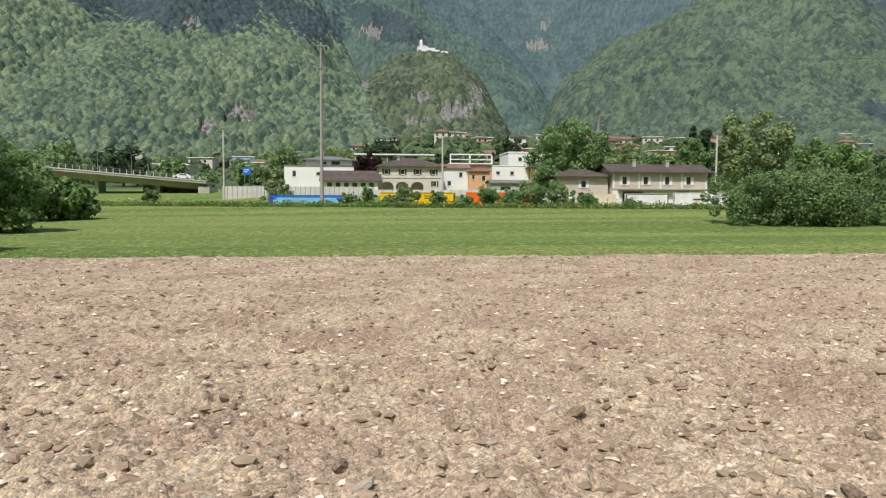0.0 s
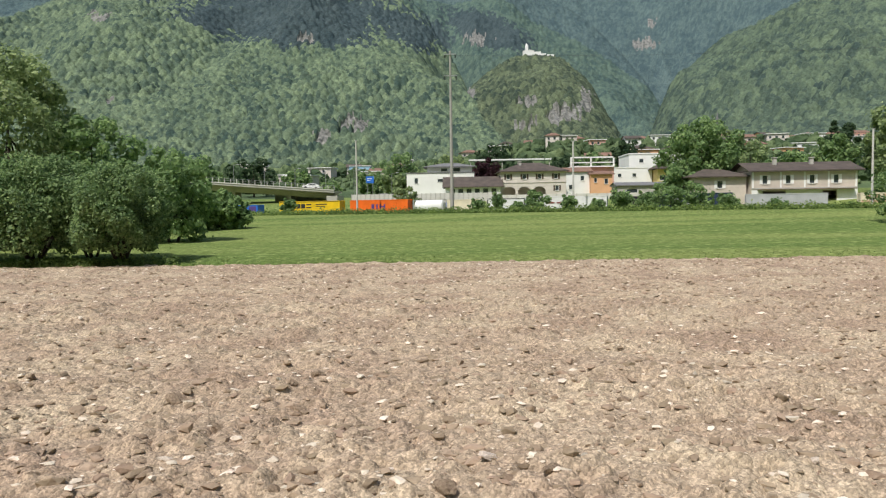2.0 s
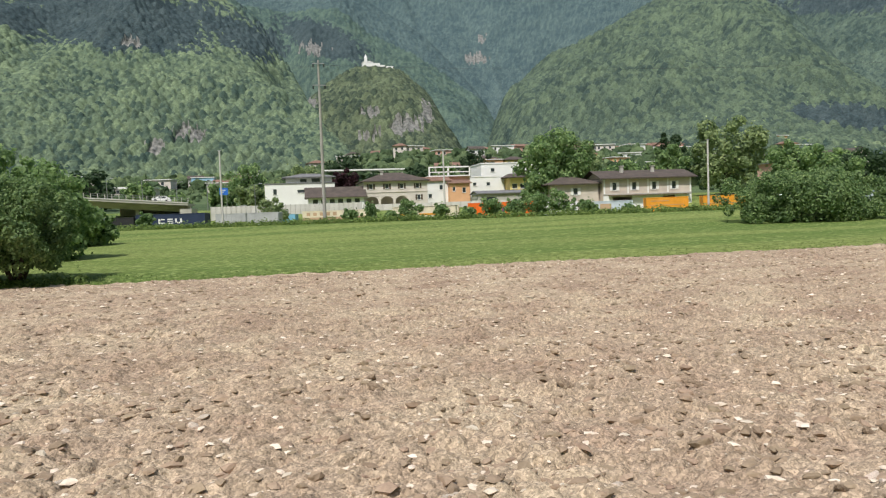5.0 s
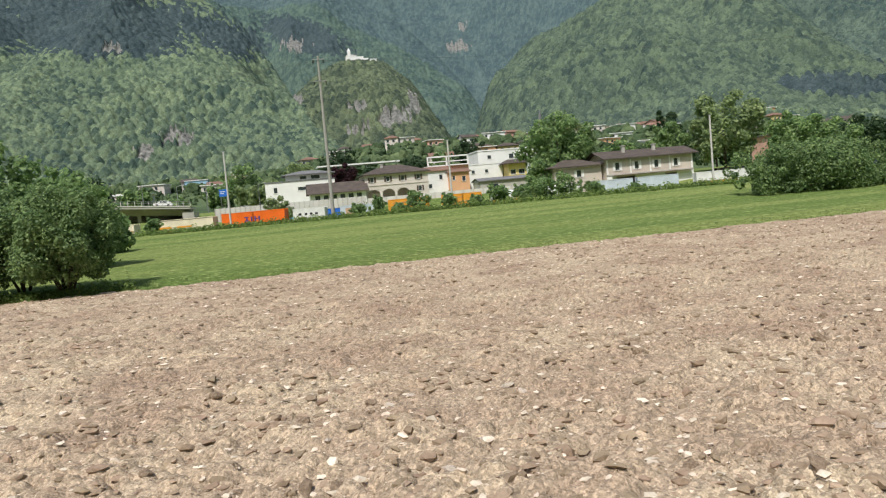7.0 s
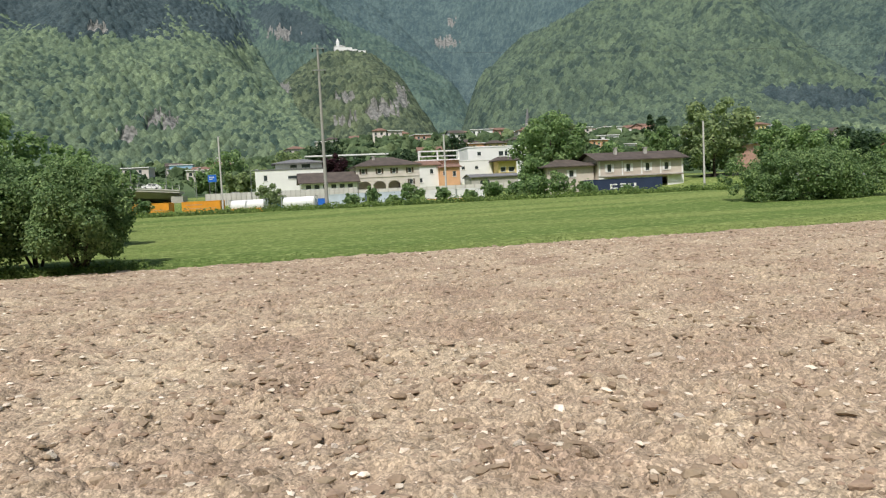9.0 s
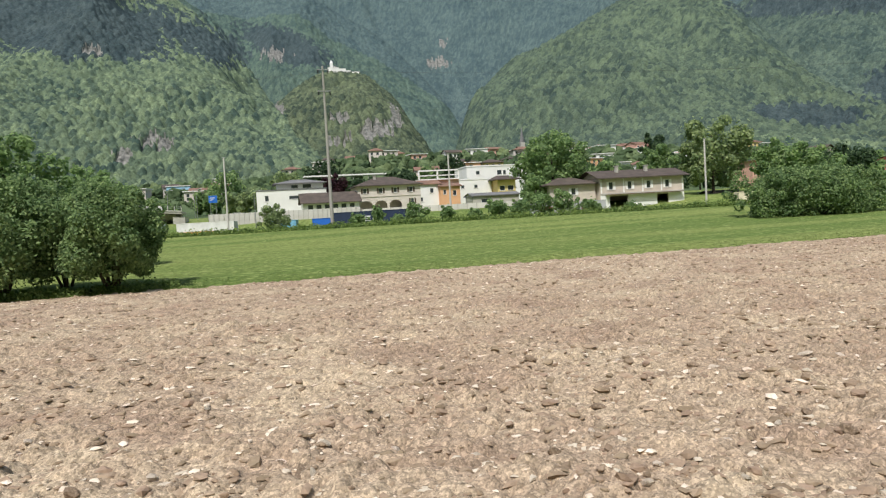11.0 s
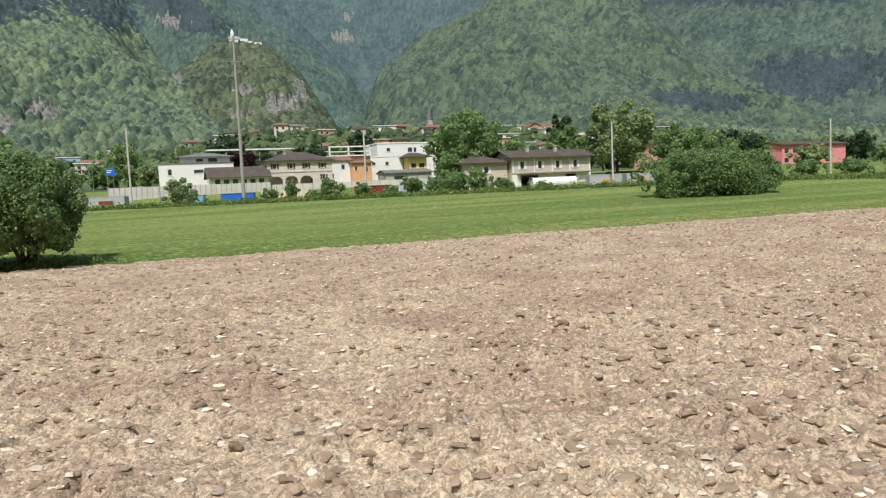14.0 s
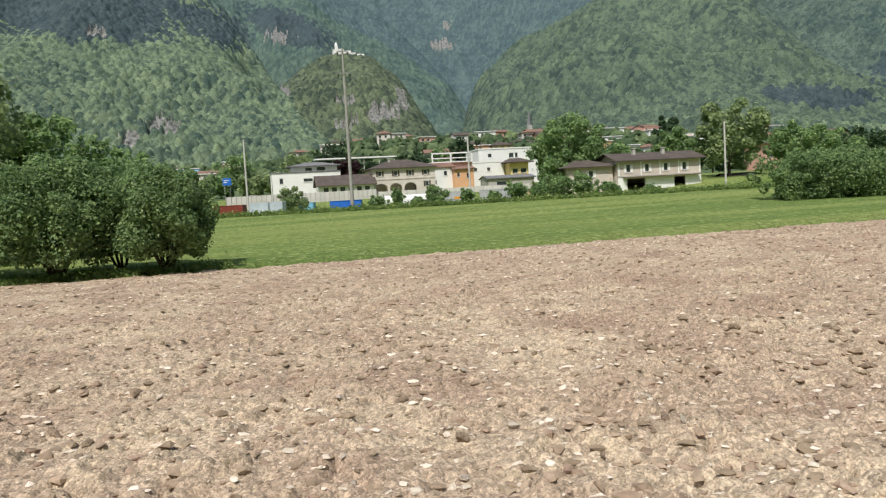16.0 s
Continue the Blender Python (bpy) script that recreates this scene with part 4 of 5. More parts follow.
villa()
house("annex", -8.6, 170.5, 3.9, 13.0, 8, 2.6, "low annex with a brown tiled roof beside the villa", "white", "roof", "gable", 2.5, 0.7, 0, row(6, 1.0, 1.95, 1.3, 1.0, 2.2))
house("house", -19.0, 187, 4.5, 17.5, 10, 6.0, "white flat-roofed modern house", "white", "roof_grey", "flat", 0.3, 0.1, 0, ((2.0, 3.0, 3.4, 4.9), (8.0, 10.4, 3.7, 4.6), (11.5, 13.5, 0.2, 2.2), (14.3, 15.6, 3.0, 4.6)))
house("house", -13.8, 190, 10.8, 11.8, 8, 1.6, "upper storey with a low grey hipped roof", "white", "roof_grey", "hip", 1.1, 1.0, 0, ((3.6, 5.4, 0.3, 1.2), (6.5, 8.8, 0.2, 1.3)), foot=0.1)
house("house", 21.5, 186, 4.8, 7.0, 8, 5.6, "white house beside the villa", "white", "roof_red", "gable", 1.2, 0.4, 0, ((1.2, 2.2, 1.0, 2.2), (4.2, 5.2, 3.2, 4.5)))
house("house", 28.0, 184, 4.6, 5.4, 8, 5.0, "small orange house with a shallow roof", "orange_wall", "roof_red", "gable", 0.9, 0.5, 0, ((0.8, 1.6, 2.8, 4.0), (3.4, 4.4, 2.4, 3.8)))
house("house", 45.0, 216, 5.0, 19.8, 14, 11.5, "large white flat-roofed apartment building", "white", "white", "flat", 0.35, 0.15, 0, ((10.0, 11.6, 8.7, 10.2), (12.0, 13.0, 8.7, 10.2), (3, 4.3, 9.0, 10.2), (16.0, 17.4, 8.8, 10.3)))
house("house", 36.5, 199, 5.0, 10.8, 9, 6.6, "white rendered warehouse building", "white", "white", "flat", 0.25, 0.1, 0, ((1.5, 2.6, 4.2, 5.2), (5.5, 6.6, 4.2, 5.2)))
house("house", 47.6, 194.5, 5.0, 5.4, 7, 6.2, "yellow house with a brown hipped roof", "yellow_wall", "roof", "hip", 1.2, 1.4, 0, ((0.6, 2.2, 3.0, 4.4), (3.0, 4.8, 3.0, 4.4)))
house("shed", 29.5, 160, 2.8, 11.4, 6, 3.2, "low shed with a grey metal roof", "concrete", "roof_grey", "gable", 0.7, 0.4, 0, ((2, 4.5, 0.6, 2.4),))


def terrace_frame():
    root = thing("terrace", pose(24.0, 192, 5.5), "white concrete roof terrace frame over a reddish house", "terrace")
    boxes("wall", M["pink_wall"], root, ((0, 11.5, 0, 8, -3, 6.2),))
    boxes("frame", M["white"], root, ((0, 0.35, -0.5, 0, 6.2, 8.9), (5.2, 5.6, -0.5, 0, 6.2, 8.6), (11.2, 11.55, -0.5, 0, 6.2, 8.6), (0.35, 11.2, -0.5, 0, 8.6, 8.95), (0.35, 11.2, -0.5, 0, 7.3, 7.55), (0, 11.5, -0.6, 8, 6.203, 6.5)))


terrace_frame()


def long_house():
    wins = tuple((a, a + 0.95, 3.6, 5.2) for a in (1.9, 6.0, 10.2, 14.4))
    r = house("house", 47.2, 131, 1.4, 18.6, 9, 6.0, "long grey-beige farmhouse with a brown tiled gable roof", "plaster_grey", "roof", "gable", 1.7, 0.9, -1.0, wins, "white", ((2.0, 6.0, 0.0, 2.3), (12.5, 15.0, 0, 2.3)), chimneys=((5.2, 3.0, 8.4), (11.8, 3.0, 8.3)))
    boxes("band", M["concrete"], r, ((0, 18.6, -0.12, -0.005, 2.7, 2.95),))
    for a, b in ((0.004, 1.99), (6.01, 12.49), (15.01, 18.596)):
        boxes("plinth", M["white"], r, ((a, b, -0.03, -0.004, 0.0, 2.55),))
    for a in (0.1, 5.0, 9.2, 13.4, 18.2):
        boxes("pilaster", M["white"], r, ((a, a + 0.3, -0.05, -0.004, 2.96, 5.75),))
    boxes("balcony", M["wood"], r, ((1.0, 18.0, -1.0, -0.125, 2.62, 2.7),))
    house("house", 37.0, 132.5, 1.4, 9.8, 8, 5.2, "lower grey-beige wing with a brown tiled roof", "plaster_grey", "roof", "hip", 1.5, 0.8, -1.0, ((4.6, 5.6, 3.0, 4.4),), "white", ((2.0, 3.2, 0, 1.4),))


long_house()
house("house", -56, 330, 13, 9.5, 8, 8, "pale-blue apartment house on the slope", "blue_wall", "white", "flat", 0.3, 0.3, 0, (*row(3, 0.8, 2.8, 1.3, 5.6, 7.0), *row(3, 0.8, 2.8, 1.3, 2.6, 4.0)))
house("house", -46.3, 326, 12, 9.5, 8, 6.5, "salmon-pink house with a red roof", "pink_wall", "roof_red", "gable", 1.5, 0.6, 0, (*row(3, 1.0, 2.9, 1.2, 3.6, 5.0), *row(3, 1.0, 2.9, 1.2, 0.8, 2.2)))
house("house", 158, 214, 8.5, 15, 9.5, 7.6, "beige gabled house above the trees", "plaster", "roof", "gable", 2.1, 0.7, -72, ((3, 4.6, 5, 6.6), (8, 9.6, 5, 6.6)))
house("house", 134, 197, 5.0, 14, 10, 8.6, "salmon-pink flat-roofed apartment house", "pink_wall", "roof_grey", "flat", 0.3, 0.7, 0, (*row(4, 1.0, 3.6, 2.0, 4.2, 5.8), *row(4, 1.0, 3.6, 2.0, 1.2, 2.8)))
house("house", 165, 172, 4.2, 28, 10, 6.6, "long coral-pink house with a shallow dark roof", "coral_wall", "roof", "gable", 1.2, 0.7, 0, (*row(4, 1.0, 3.6, 2.0, 3.8, 5.4), *row(4, 1.0, 3.6, 2.0, 0.8, 2.4)))
house("shed", 79.5, 140, 1.0, 7.5, 6, 1.9, "small white shed with a dark gable roof", "white", "roof", "gable", 1.1, 0.7, 0, ())

# houses scattered over the foot of the slope
_rng = np.random.RandomState(17)
_walls = ("white", "white", "plaster", "white", "pink_wall", "plaster", "orange_wall", "yellow_wall")
for i in range(72):
    hx = (-5 + 265 * _rng.rand()) if i < 40 else (-110 + 80 * _rng.rand()) if i < 50 else (105 + 85 * _rng.rand())
    hy = 285 + 110 * _rng.rand() if i < 40 else 270 + 90 * _rng.rand() if i < 50 else 340 + 65 * _rng.rand()
    hw, hd, hh = 6 + 6 * _rng.rand(), 7 + 3 * _rng.rand(), 3.6 + 2.8 * _rng.rand()
    flat = _rng.rand() < 0.35
    hz = height1(hx + hw / 2, hy)
    nw = int(hw / 3)
    house("house", hx, hy, hz, hw, hd, hh, "village house with %s walls on the lower slope" % ("white" if i % 8 in (0, 1, 3) else "coloured plaster"), _walls[i % 8] if not 40 <= i < 50 else "plaster", "white" if flat else ("roof_red" if i % 3 else "roof"), "flat" if flat else ("hip" if i % 2 else "gable"), 0.3 if flat else 1.6, 0.5, float(_rng.rand() * 30 - 15), (*row(nw, 0.9, 2.9, 1.3, hh - 2.2, hh - 0.8), *row(nw, 0.9, 2.9, 1.3, 0.8, 2.0)), foot=5.0, group="village houses")


def chapel():
    z = height1(69, 684)
    root = thing("church", pose(54.6, 682, z + 4.2), "white pilgrimage church with a bell tower on the hilltop", "church")
    boxes("nave", M["white"], root, ((0, 10, 0, 7, -4, 4.2),))
    bm = bmesh.new()
    box(bm, 2.0, 4.6, -0.4, 2.4, -4, 8.2)
    tube(bm, (3.3, 1.0, 8.202), (3.3, 1.0, 11.5), 1.7, 0.05, 8)
    part("tower", bm, M["white"], root)
    part("roof", roof_mesh("hip", 10, 7, 4.203, 1.6, 0.3), M["concrete_white"], root)
    for x0, x1, z1 in ((10.003, 16.5, 3.2), (16.503, 21, 1.4), (22.5, 29, 0.4)):
        boxes("wing", M["white"], root, ((x0, x1, 0, 6, -5, z1),))


chapel()


def campanile():
    x, y = 141.8, 418
    z = height1(x, y)
    root = thing("bell_tower", pose(x, y, z), "slender grey stone bell tower with a spire", "bell tower")
    top = 44 - z
    boxes("shaft", M["concrete"], root, ((-1.3, 1.3, -1.3, 1.3, -4, top),))
    bm = bmesh.new()
    tube(bm, (0, 0, top + 0.003), (0, 0, top + 9.5), 1.7, 0.05, 4)
    part("spire", bm, M["roof_grey"], root)


campanile()


def canopy():
    root = thing("canopy", pose(-2, 262, 15.3), "long white flat canopy above the trees", "canopy")
    boxes("slab", M["white"], root, ((0, 30, 0, 6, 3.0, 3.5),))
    for k in range(6):
        boxes("post", M["concrete"], root, ((0.5 + 5.7 * k, 0.8 + 5.7 * k, 0.5, 0.8, -8, 2.997),))


canopy()

# ---- walls, bridge, masts ----


def panel_wall(name, x0, y0, x1, y1, z0, zt, step, label):
    """A concrete panel wall: posts with separate panels between them."""
    n = max(1, int(math.hypot(x1 - x0, y1 - y0) / step))
    ang = math.degrees(math.atan2(y1 - y0, x1 - x0))
    root = thing(name, pose(x0, y0, z0, 0, 0, ang), label, "wall", kind="structure")
    s = math.hypot(x1 - x0, y1 - y0) / n
    bm = bmesh.new()
    box(bm, 0.06, s - 0.06, 0.0, 0.12, -1.5, zt - z0, 0.01)
    first = part("panel", bm, M["concrete_white"], root)
    bm = bmesh.new()
    box(bm, -0.05, 0.05, -0.08, 0.16, -1.5, zt - z0 + 0.08)
    post = part("post", bm, M["concrete"], root)
    for i in range(1, n):
        for src in (first, post):
            o = new(src.name.split(".")[0], src.data)
            o.parent = root
            o.matrix_local = Matrix.Translation((i * s, 0, 0))


panel_wall("panel_wall", -29.0, 158, 2.8, 157, 3.0, 4.8, 1.0, "pale concrete panel wall along the road")
panel_wall("panel_wall", 2.9, 156, 36, 150, 2.2, 4.2, 2.0, "pale concrete panel wall along the railway yard")


def sign():
    root = thing("road_sign", pose(-31.3, 200, 4.0), "blue motorway direction sign on posts", "road sign")
    boxes("board", M["blue_paint"], root, ((0, 2.2, 0, 0.08, 4.7, 6.6),), 0.03)
    boxes("post", M["steel"], root, ((0.3, 0.42, 0.083, 0.2, 0, 6.4),))
    boxes("post", M["steel"], root, ((1.75, 1.87, 0.083, 0.2, 0, 6.4),))
    boxes("lettering", M["white_paint"], root, ((0.3, 1.6, -0.012, -0.003, 5.9, 6.1), (0.3, 1.2, -0.012, -0.003, 5.4, 5.6)))


sign()


def bridge():
    """The road overpass: it falls towards its abutment on the right."""
    root = thing("road_bridge", pose(-36, 176, 0), "grey concrete road overpass with a metal railing", "bridge", kind="structure")
    sl = (9.0 - 6.2) / 34.0

    def slab(x0, x1, y0, y1, a, b):
        bm = bmesh.new()
        vs = [bm.verts.new((x, y, (6.2 - sl * x) + dz)) for x in (x0, x1) for y in (y0, y1) for dz in (a, b)]
        for f in ((0, 1, 3, 2), (4, 6, 7, 5), (0, 4, 5, 1), (2, 3, 7, 6), (0, 2, 6, 4), (1, 5, 7, 3)):
            bm.faces.new([vs[i] for i in f])
        bmesh.ops.recalc_face_normals(bm, faces=bm.faces)
        return bm

    part("deck", slab(-75, 0, 0, 11, -0.5, 0.0), M["concrete"], root)
    part("girder", slab(-75, -0.5, 3.4, 9.0, -2.0, -0.503), M["concrete"], root)
    part("kerb", slab(-75, 0, -0.15, 0.3, 0.003, 0.22), M["concrete_white"], root)
    boxes("abutment", M["concrete"], root, ((-2.0, 0.6, 0.5, 10.5, -2, 5.0),))
    # made-up back wall, added so the opening under the deck turns dark
    part("retaining_wall", slab(-17.0, -2.01, 9.1, 10.0, -8.0, -2.01), M["concrete"], root)
    for px in (-12, -26, -42, -58):
        boxes("pier", M["concrete"], root, ((px - 0.4, px + 0.4, 3.6, 8.8, -2, 6.2 - sl * px - 2.005),))
    bm = bmesh.new()
    for k in range(50):
        x = -1.5 * k
        z = 6.2 - sl * x
        box(bm, x - 0.06, x + 0.06, 0.02, 0.14, z + 0.22, z + 1.2)
    part("railing_posts", bm, M["concrete_white"], root)
    for dz in (1.2, 0.75):
        part("rail", slab(-75, 0, 0.05, 0.11, dz, dz + 0.06), M["steel"], root)


bridge()


def street_lamp(x, y, z, h):
    root = thing("street_lamp", pose(x, y, z), "slim grey street lamp beside the road", "street lamp", "street lamps")
    bm = bmesh.new()
    tube(bm, (0, 0, -0.3), (0, 0, h), 0.09, 0.05, 8)
    tube(bm, (0, 0, h - 0.05), (0.9, 0, h + 0.15), 0.04, 0.04, 6)
    part("post", bm, M["steel"], root)
    boxes("head", M["grey_paint"], root, ((0.85, 1.5, -0.12, 0.12, h + 0.1, h + 0.22),), 0.03)


for lx, ly, lz, lh in ((-40, 186.5, 6.6, 5.0), (-48, 186.5, 7.2, 5.0), (-56, 186.5, 7.9, 5.0), (-64, 186.5, 8.5, 5.0), (-34, 196, 4.2, 8.0), (-36, 214, 5.0, 8.0), (-19.5, 152, 1.5, 7.5)):
    street_lamp(lx, ly, lz, lh)


def car(x, y, z, turn, paint_name, label):
    root = thing("car", pose(x, y, z, 0, turn and 4.7, 0), label, "car", "cars on the road")
    bm = bmesh.new()
    pts = ((0, 0.35), (0, 0.85), (0.9, 0.95), (1.6, 1.45), (3.2, 1.47), (4.0, 0.98), (4.3, 0.8), (4.3, 0.35))
    f = [bm.verts.new((px, -0.85, pz)) for px, pz in pts]
    g = [bm.verts.new((px, 0.85, pz)) for px, pz in pts]
    bm.faces.new(f)
    bm.faces.new(g[::-1])
    for i in range(len(pts)):
        j = (i + 1) % len(pts)
        bm.faces.new((f[j], f[i], g[i], g[j]))
    bmesh.ops.recalc_face_normals(bm, faces=bm.faces)
    bmesh.ops.bevel(bm, geom=list(bm.edges), offset=0.06, segments=2, affect="EDGES")
    body = part("body", bm, M[paint_name], root)
    boxes("window", M["glass"], body, ((1.55, 3.15, -0.862, -0.853, 1.0, 1.36),))
    for wx in (0.85, 3.45):
        for wy in (-0.8, 0.8):
            bm = bmesh.new()
            tube(bm, (wx, wy - 0.1, 0.33), (wx, wy + 0.1, 0.33), 0.33, 0.33, 14)
            part("wheel", bm, M["dark"], root)


car(-45.0, 182, 7.0, 1, "white_paint", "white car on the road bridge")
car(-26.0, 172, 3.75, 0, "grey_paint", "dark grey car parked behind the wall")
car(-19.8, 174, 3.8, 0, "white_paint", "white car parked behind the wall")


def mast(x, y, z0, z1, label, r=0.19, name="mast"):
    root = thing(name, pose(x, y, z0), label, "mast", "masts along the railway")
    bm = bmesh.new()
    tube(bm, (0, 0, -0.8), (0, 0, z1 - z0), r, r * 0.75, 10)
    part("shaft", bm, M["mast"], root)
    boxes("cap", M["steel"], root, ((-0.3, 0.3, -0.06, 0.06, z1 - z0 + 0.003, z1 - z0 + 0.12),))
    return root


mast(-24.3, 134, -0.3, 14.3, "slender grey concrete mast beside the railway")
mast(14.2, 123.5, 0.0, 12.6, "slender grey concrete mast beside the railway")
mast(57.0, 110.4, 0.0, 12.5, "slender grey concrete mast beside the railway")
mast(97.0, 98.2, 0.0, 11.5, "slender grey concrete mast beside the railway")


def power_pole():
    root = thing("power_pole", pose(-6.5, 127, -0.1), "tall grey concrete power pole with insulator arms", "power pole")
    bm = bmesh.new()
    tube(bm, (0, 0, -1), (0, 0, 29.0), 0.34, 0.17, 12)
    part("shaft", bm, M["pole"], root)
    for z, a in ((28.3, 1.0), (24.6, 1.1)):
        arm = boxes("arm", M["steel"], root, ((-a, a, -0.3, -0.2, z, z + 0.16),))
        for x in (-a + 0.1, a - 0.1):
            bm = bmesh.new()
            for k in range(3):
                tube(bm, (x, -0.25, z - 0.05 - 0.2 * k), (x, -0.25, z - 0.18 - 0.2 * k), 0.16, 0.1, 8)
            part("insulator", bm, M["dark"], arm)


power_pole()


def wire(name, pts, sag, r=0.012):
    root = thing(name, pose(0, 0, 0), "thin dark overhead power wire", "wire", "power wires")
    cu = bpy.data.curves.new("strand", "CURVE")
    cu.dimensions, cu.bevel_depth, cu.bevel_resolution = "3D", r, 1
    sp = cu.splines.new("POLY")
    p, q = Vector(pts[0]), Vector(pts[1])
    sp.points.add(20)
    for i in range(21):
        f = i / 20
        sp.points[i].co = (*(p.lerp(q, f) - Vector((0, 0, 4 * sag * f * (1 - f)))), 1)
    cu.materials.append(M["dark"])
    new("strand", cu).parent = root


for dx in (-0.9, 0.9):
    wire("power_wire", ((-6.5 + dx, 126.7, 28.0), (150, 95, 27)), 2.5)
    wire("power_wire", ((-6.5 + dx, 126.7, 28.0), (-150, 160, 27)), 2.5)

# skips that stand behind the track
for x, w, m, lab in ((-16.8, 5.4, "cyan_paint", "pale-blue steel skip behind the railway"), (-8.4, 6.4, "blue_paint", "bright-blue steel skip behind the railway")):
    root = thing("skip", pose(x, 146 - 0.3 * x, 0.4, 0, 0, -16.7), lab, "skip", "skips")
    boxes("body", M[m], root, ((0, w, 0, 2.3, 0.15, 2.2),), 0.06)
    boxes("rim", M[m], root, ((-0.06, w + 0.06, -0.06, 2.36, 2.203, 2.32),))
    for k in range(6):
        boxes("rib", M[m], root, ((0.4 + k * (w - 0.8) / 5, 0.5 + k * (w - 0.8) / 5, -0.07, -0.002, 0.2, 2.15),))

# ---- railway and freight train ----
TRACK_A, TRACK_B, RAIL_Z, SPEED = 135.0, -0.3, -0.35, 22.9
TRACK_ANGLE = math.degrees(math.atan(TRACK_B))


def railway():
    root = thing("railway_track", pose(0, TRACK_A, RAIL_Z, 0, 0, TRACK_ANGLE), "ballasted railway track with steel rails", "railway track", kind="structure")
    boxes("ballast", M["gravel"], root, ((-160, 160, -2.2, 2.2, -0.6, -0.3),))
    for s in (-1, 1):
        boxes("rail", M["steel"], root, ((-160, 160, s * 0.75 - 0.035, s * 0.75 + 0.035, -0.15, 0.0),))
    bm = bmesh.new()
    for k in range(266):
        box(bm, -160 + 1.2 * k, -159.75 + 1.2 * k, -1.3, 1.3, -0.297, -0.153)
    o = part("sleepers", bm, M["concrete"], root)
    o["kind"] = "stuff"


railway()
MOVING = []


def wheel_mesh():
    bm = bmesh.new()
    tube(bm, (0, -0.82, 0), (0, -0.70, 0), 0.46, 0.46, 16)
    tube(bm, (0, 0.70, 0), (0, 0.82, 0), 0.46, 0.46, 16)
    tube(bm, (0, -0.70, 0), (0, 0.70, 0), 0.08, 0.08, 8)
    me = bpy.data.meshes.new("wheelset")
    bm.to_mesh(me)
    bm.free()
    me.materials.append(M["steel"])
    return me


WHEEL = wheel_mesh()


def wagon(x0, L, low=False):
    """A flat wagon whose left end stands at x0 when the clip starts; returns the bed's height."""
    root = thing("flat_wagon", pose(0, 0, 0), "dark brown steel container flat wagon", "wagon", "freight wagons")
    bed = 1.0
    boxes("bed", M["wagon_paint"], root, ((0, L, -1.25, -1.0, 0.75, bed - 0.004), (0, L, 1.0, 1.25, 0.75, bed - 0.004), (0, 0.4, -1.0, 1.0, 0.75, bed - 0.004), (L - 0.4, L, -1.0, 1.0, 0.75, bed - 0.004), (0.4, L - 0.4, -0.3, 0.3, 0.6, bed - 0.004)))
    for s in (0.1, L - 0.1):
        boxes("buffer", M["dark"], root, ((s - 0.3, s + 0.3, -0.95, -0.7, 0.8, 1.0), (s - 0.3, s + 0.3, 0.7, 0.95, 0.8, 1.0)))
    for bx in (2.0, L - 2.0):
        b = boxes("bogie", M["dark"], root, ((bx - 1.3, bx + 1.3, -1.1, -0.95, 0.4, 0.7), (bx - 1.3, bx + 1.3, 0.95, 1.1, 0.4, 0.7), (bx - 0.2, bx + 0.2, -0.95, 0.95, 0.45, 0.6)))
        for wx in (bx - 0.9, bx + 0.9):
            o = new("wheelset", WHEEL)
            o.parent = b
            o.matrix_local = Matrix.Translation((wx, 0, 0.46))
    MOVING.append((root, x0, 0.0))
    return bed


def ribs(root, mat, L, z0, z1, step=0.32):
    bm = bmesh.new()
    n = int(L / step)
    for k in range(n):
        x = (k + 0.5) * L / n
        box(bm, x - 0.07, x + 0.07, -1.25, -1.212, z0 + 0.2, z1 - 0.2)
    part("ribs", bm, mat, root)


def bars(root, mat, rows):
    """Flat painted marks on the side, each (x0, x1, z0, z1)."""
    for a, b, c, d in rows:
        boxes("marking", mat, root, ((a, b, -1.272, -1.256, c, d),))


def container(x0, L, paint_name, label, h=2.75, ribbed=True, name="container", category="container"):
    root = thing(name, pose(0, 0, 0), label, category, "containers on the train")
    z0, z1 = 0.0, h
    m = M[paint_name]
    boxes("body", m, root, ((0.06, L - 0.06, -1.21, 1.21, z0 + 0.1, z1 - 0.06),))
    boxes("frame", m, root, ((0, 0.14, -1.25, -1.1, z0, z1), (L - 0.14, L, -1.25, -1.1, z0, z1), (0, 0.14, 1.1, 1.25, z0, z1), (L - 0.14, L, 1.1, 1.25, z0, z1), (0.14, L - 0.14, -1.25, -1.1, z0, z0 + 0.16), (0.14, L - 0.14, -1.25, -1.1, z1 - 0.14, z1), (0.14, L - 0.14, 1.1, 1.25, z0, z0 + 0.16), (0.14, L - 0.14, 1.1, 1.25, z1 - 0.14, z1)))
    if ribbed:
        ribs(root, m, L, z0, z1)
    MOVING.append((root, x0, 1.0))
    return root


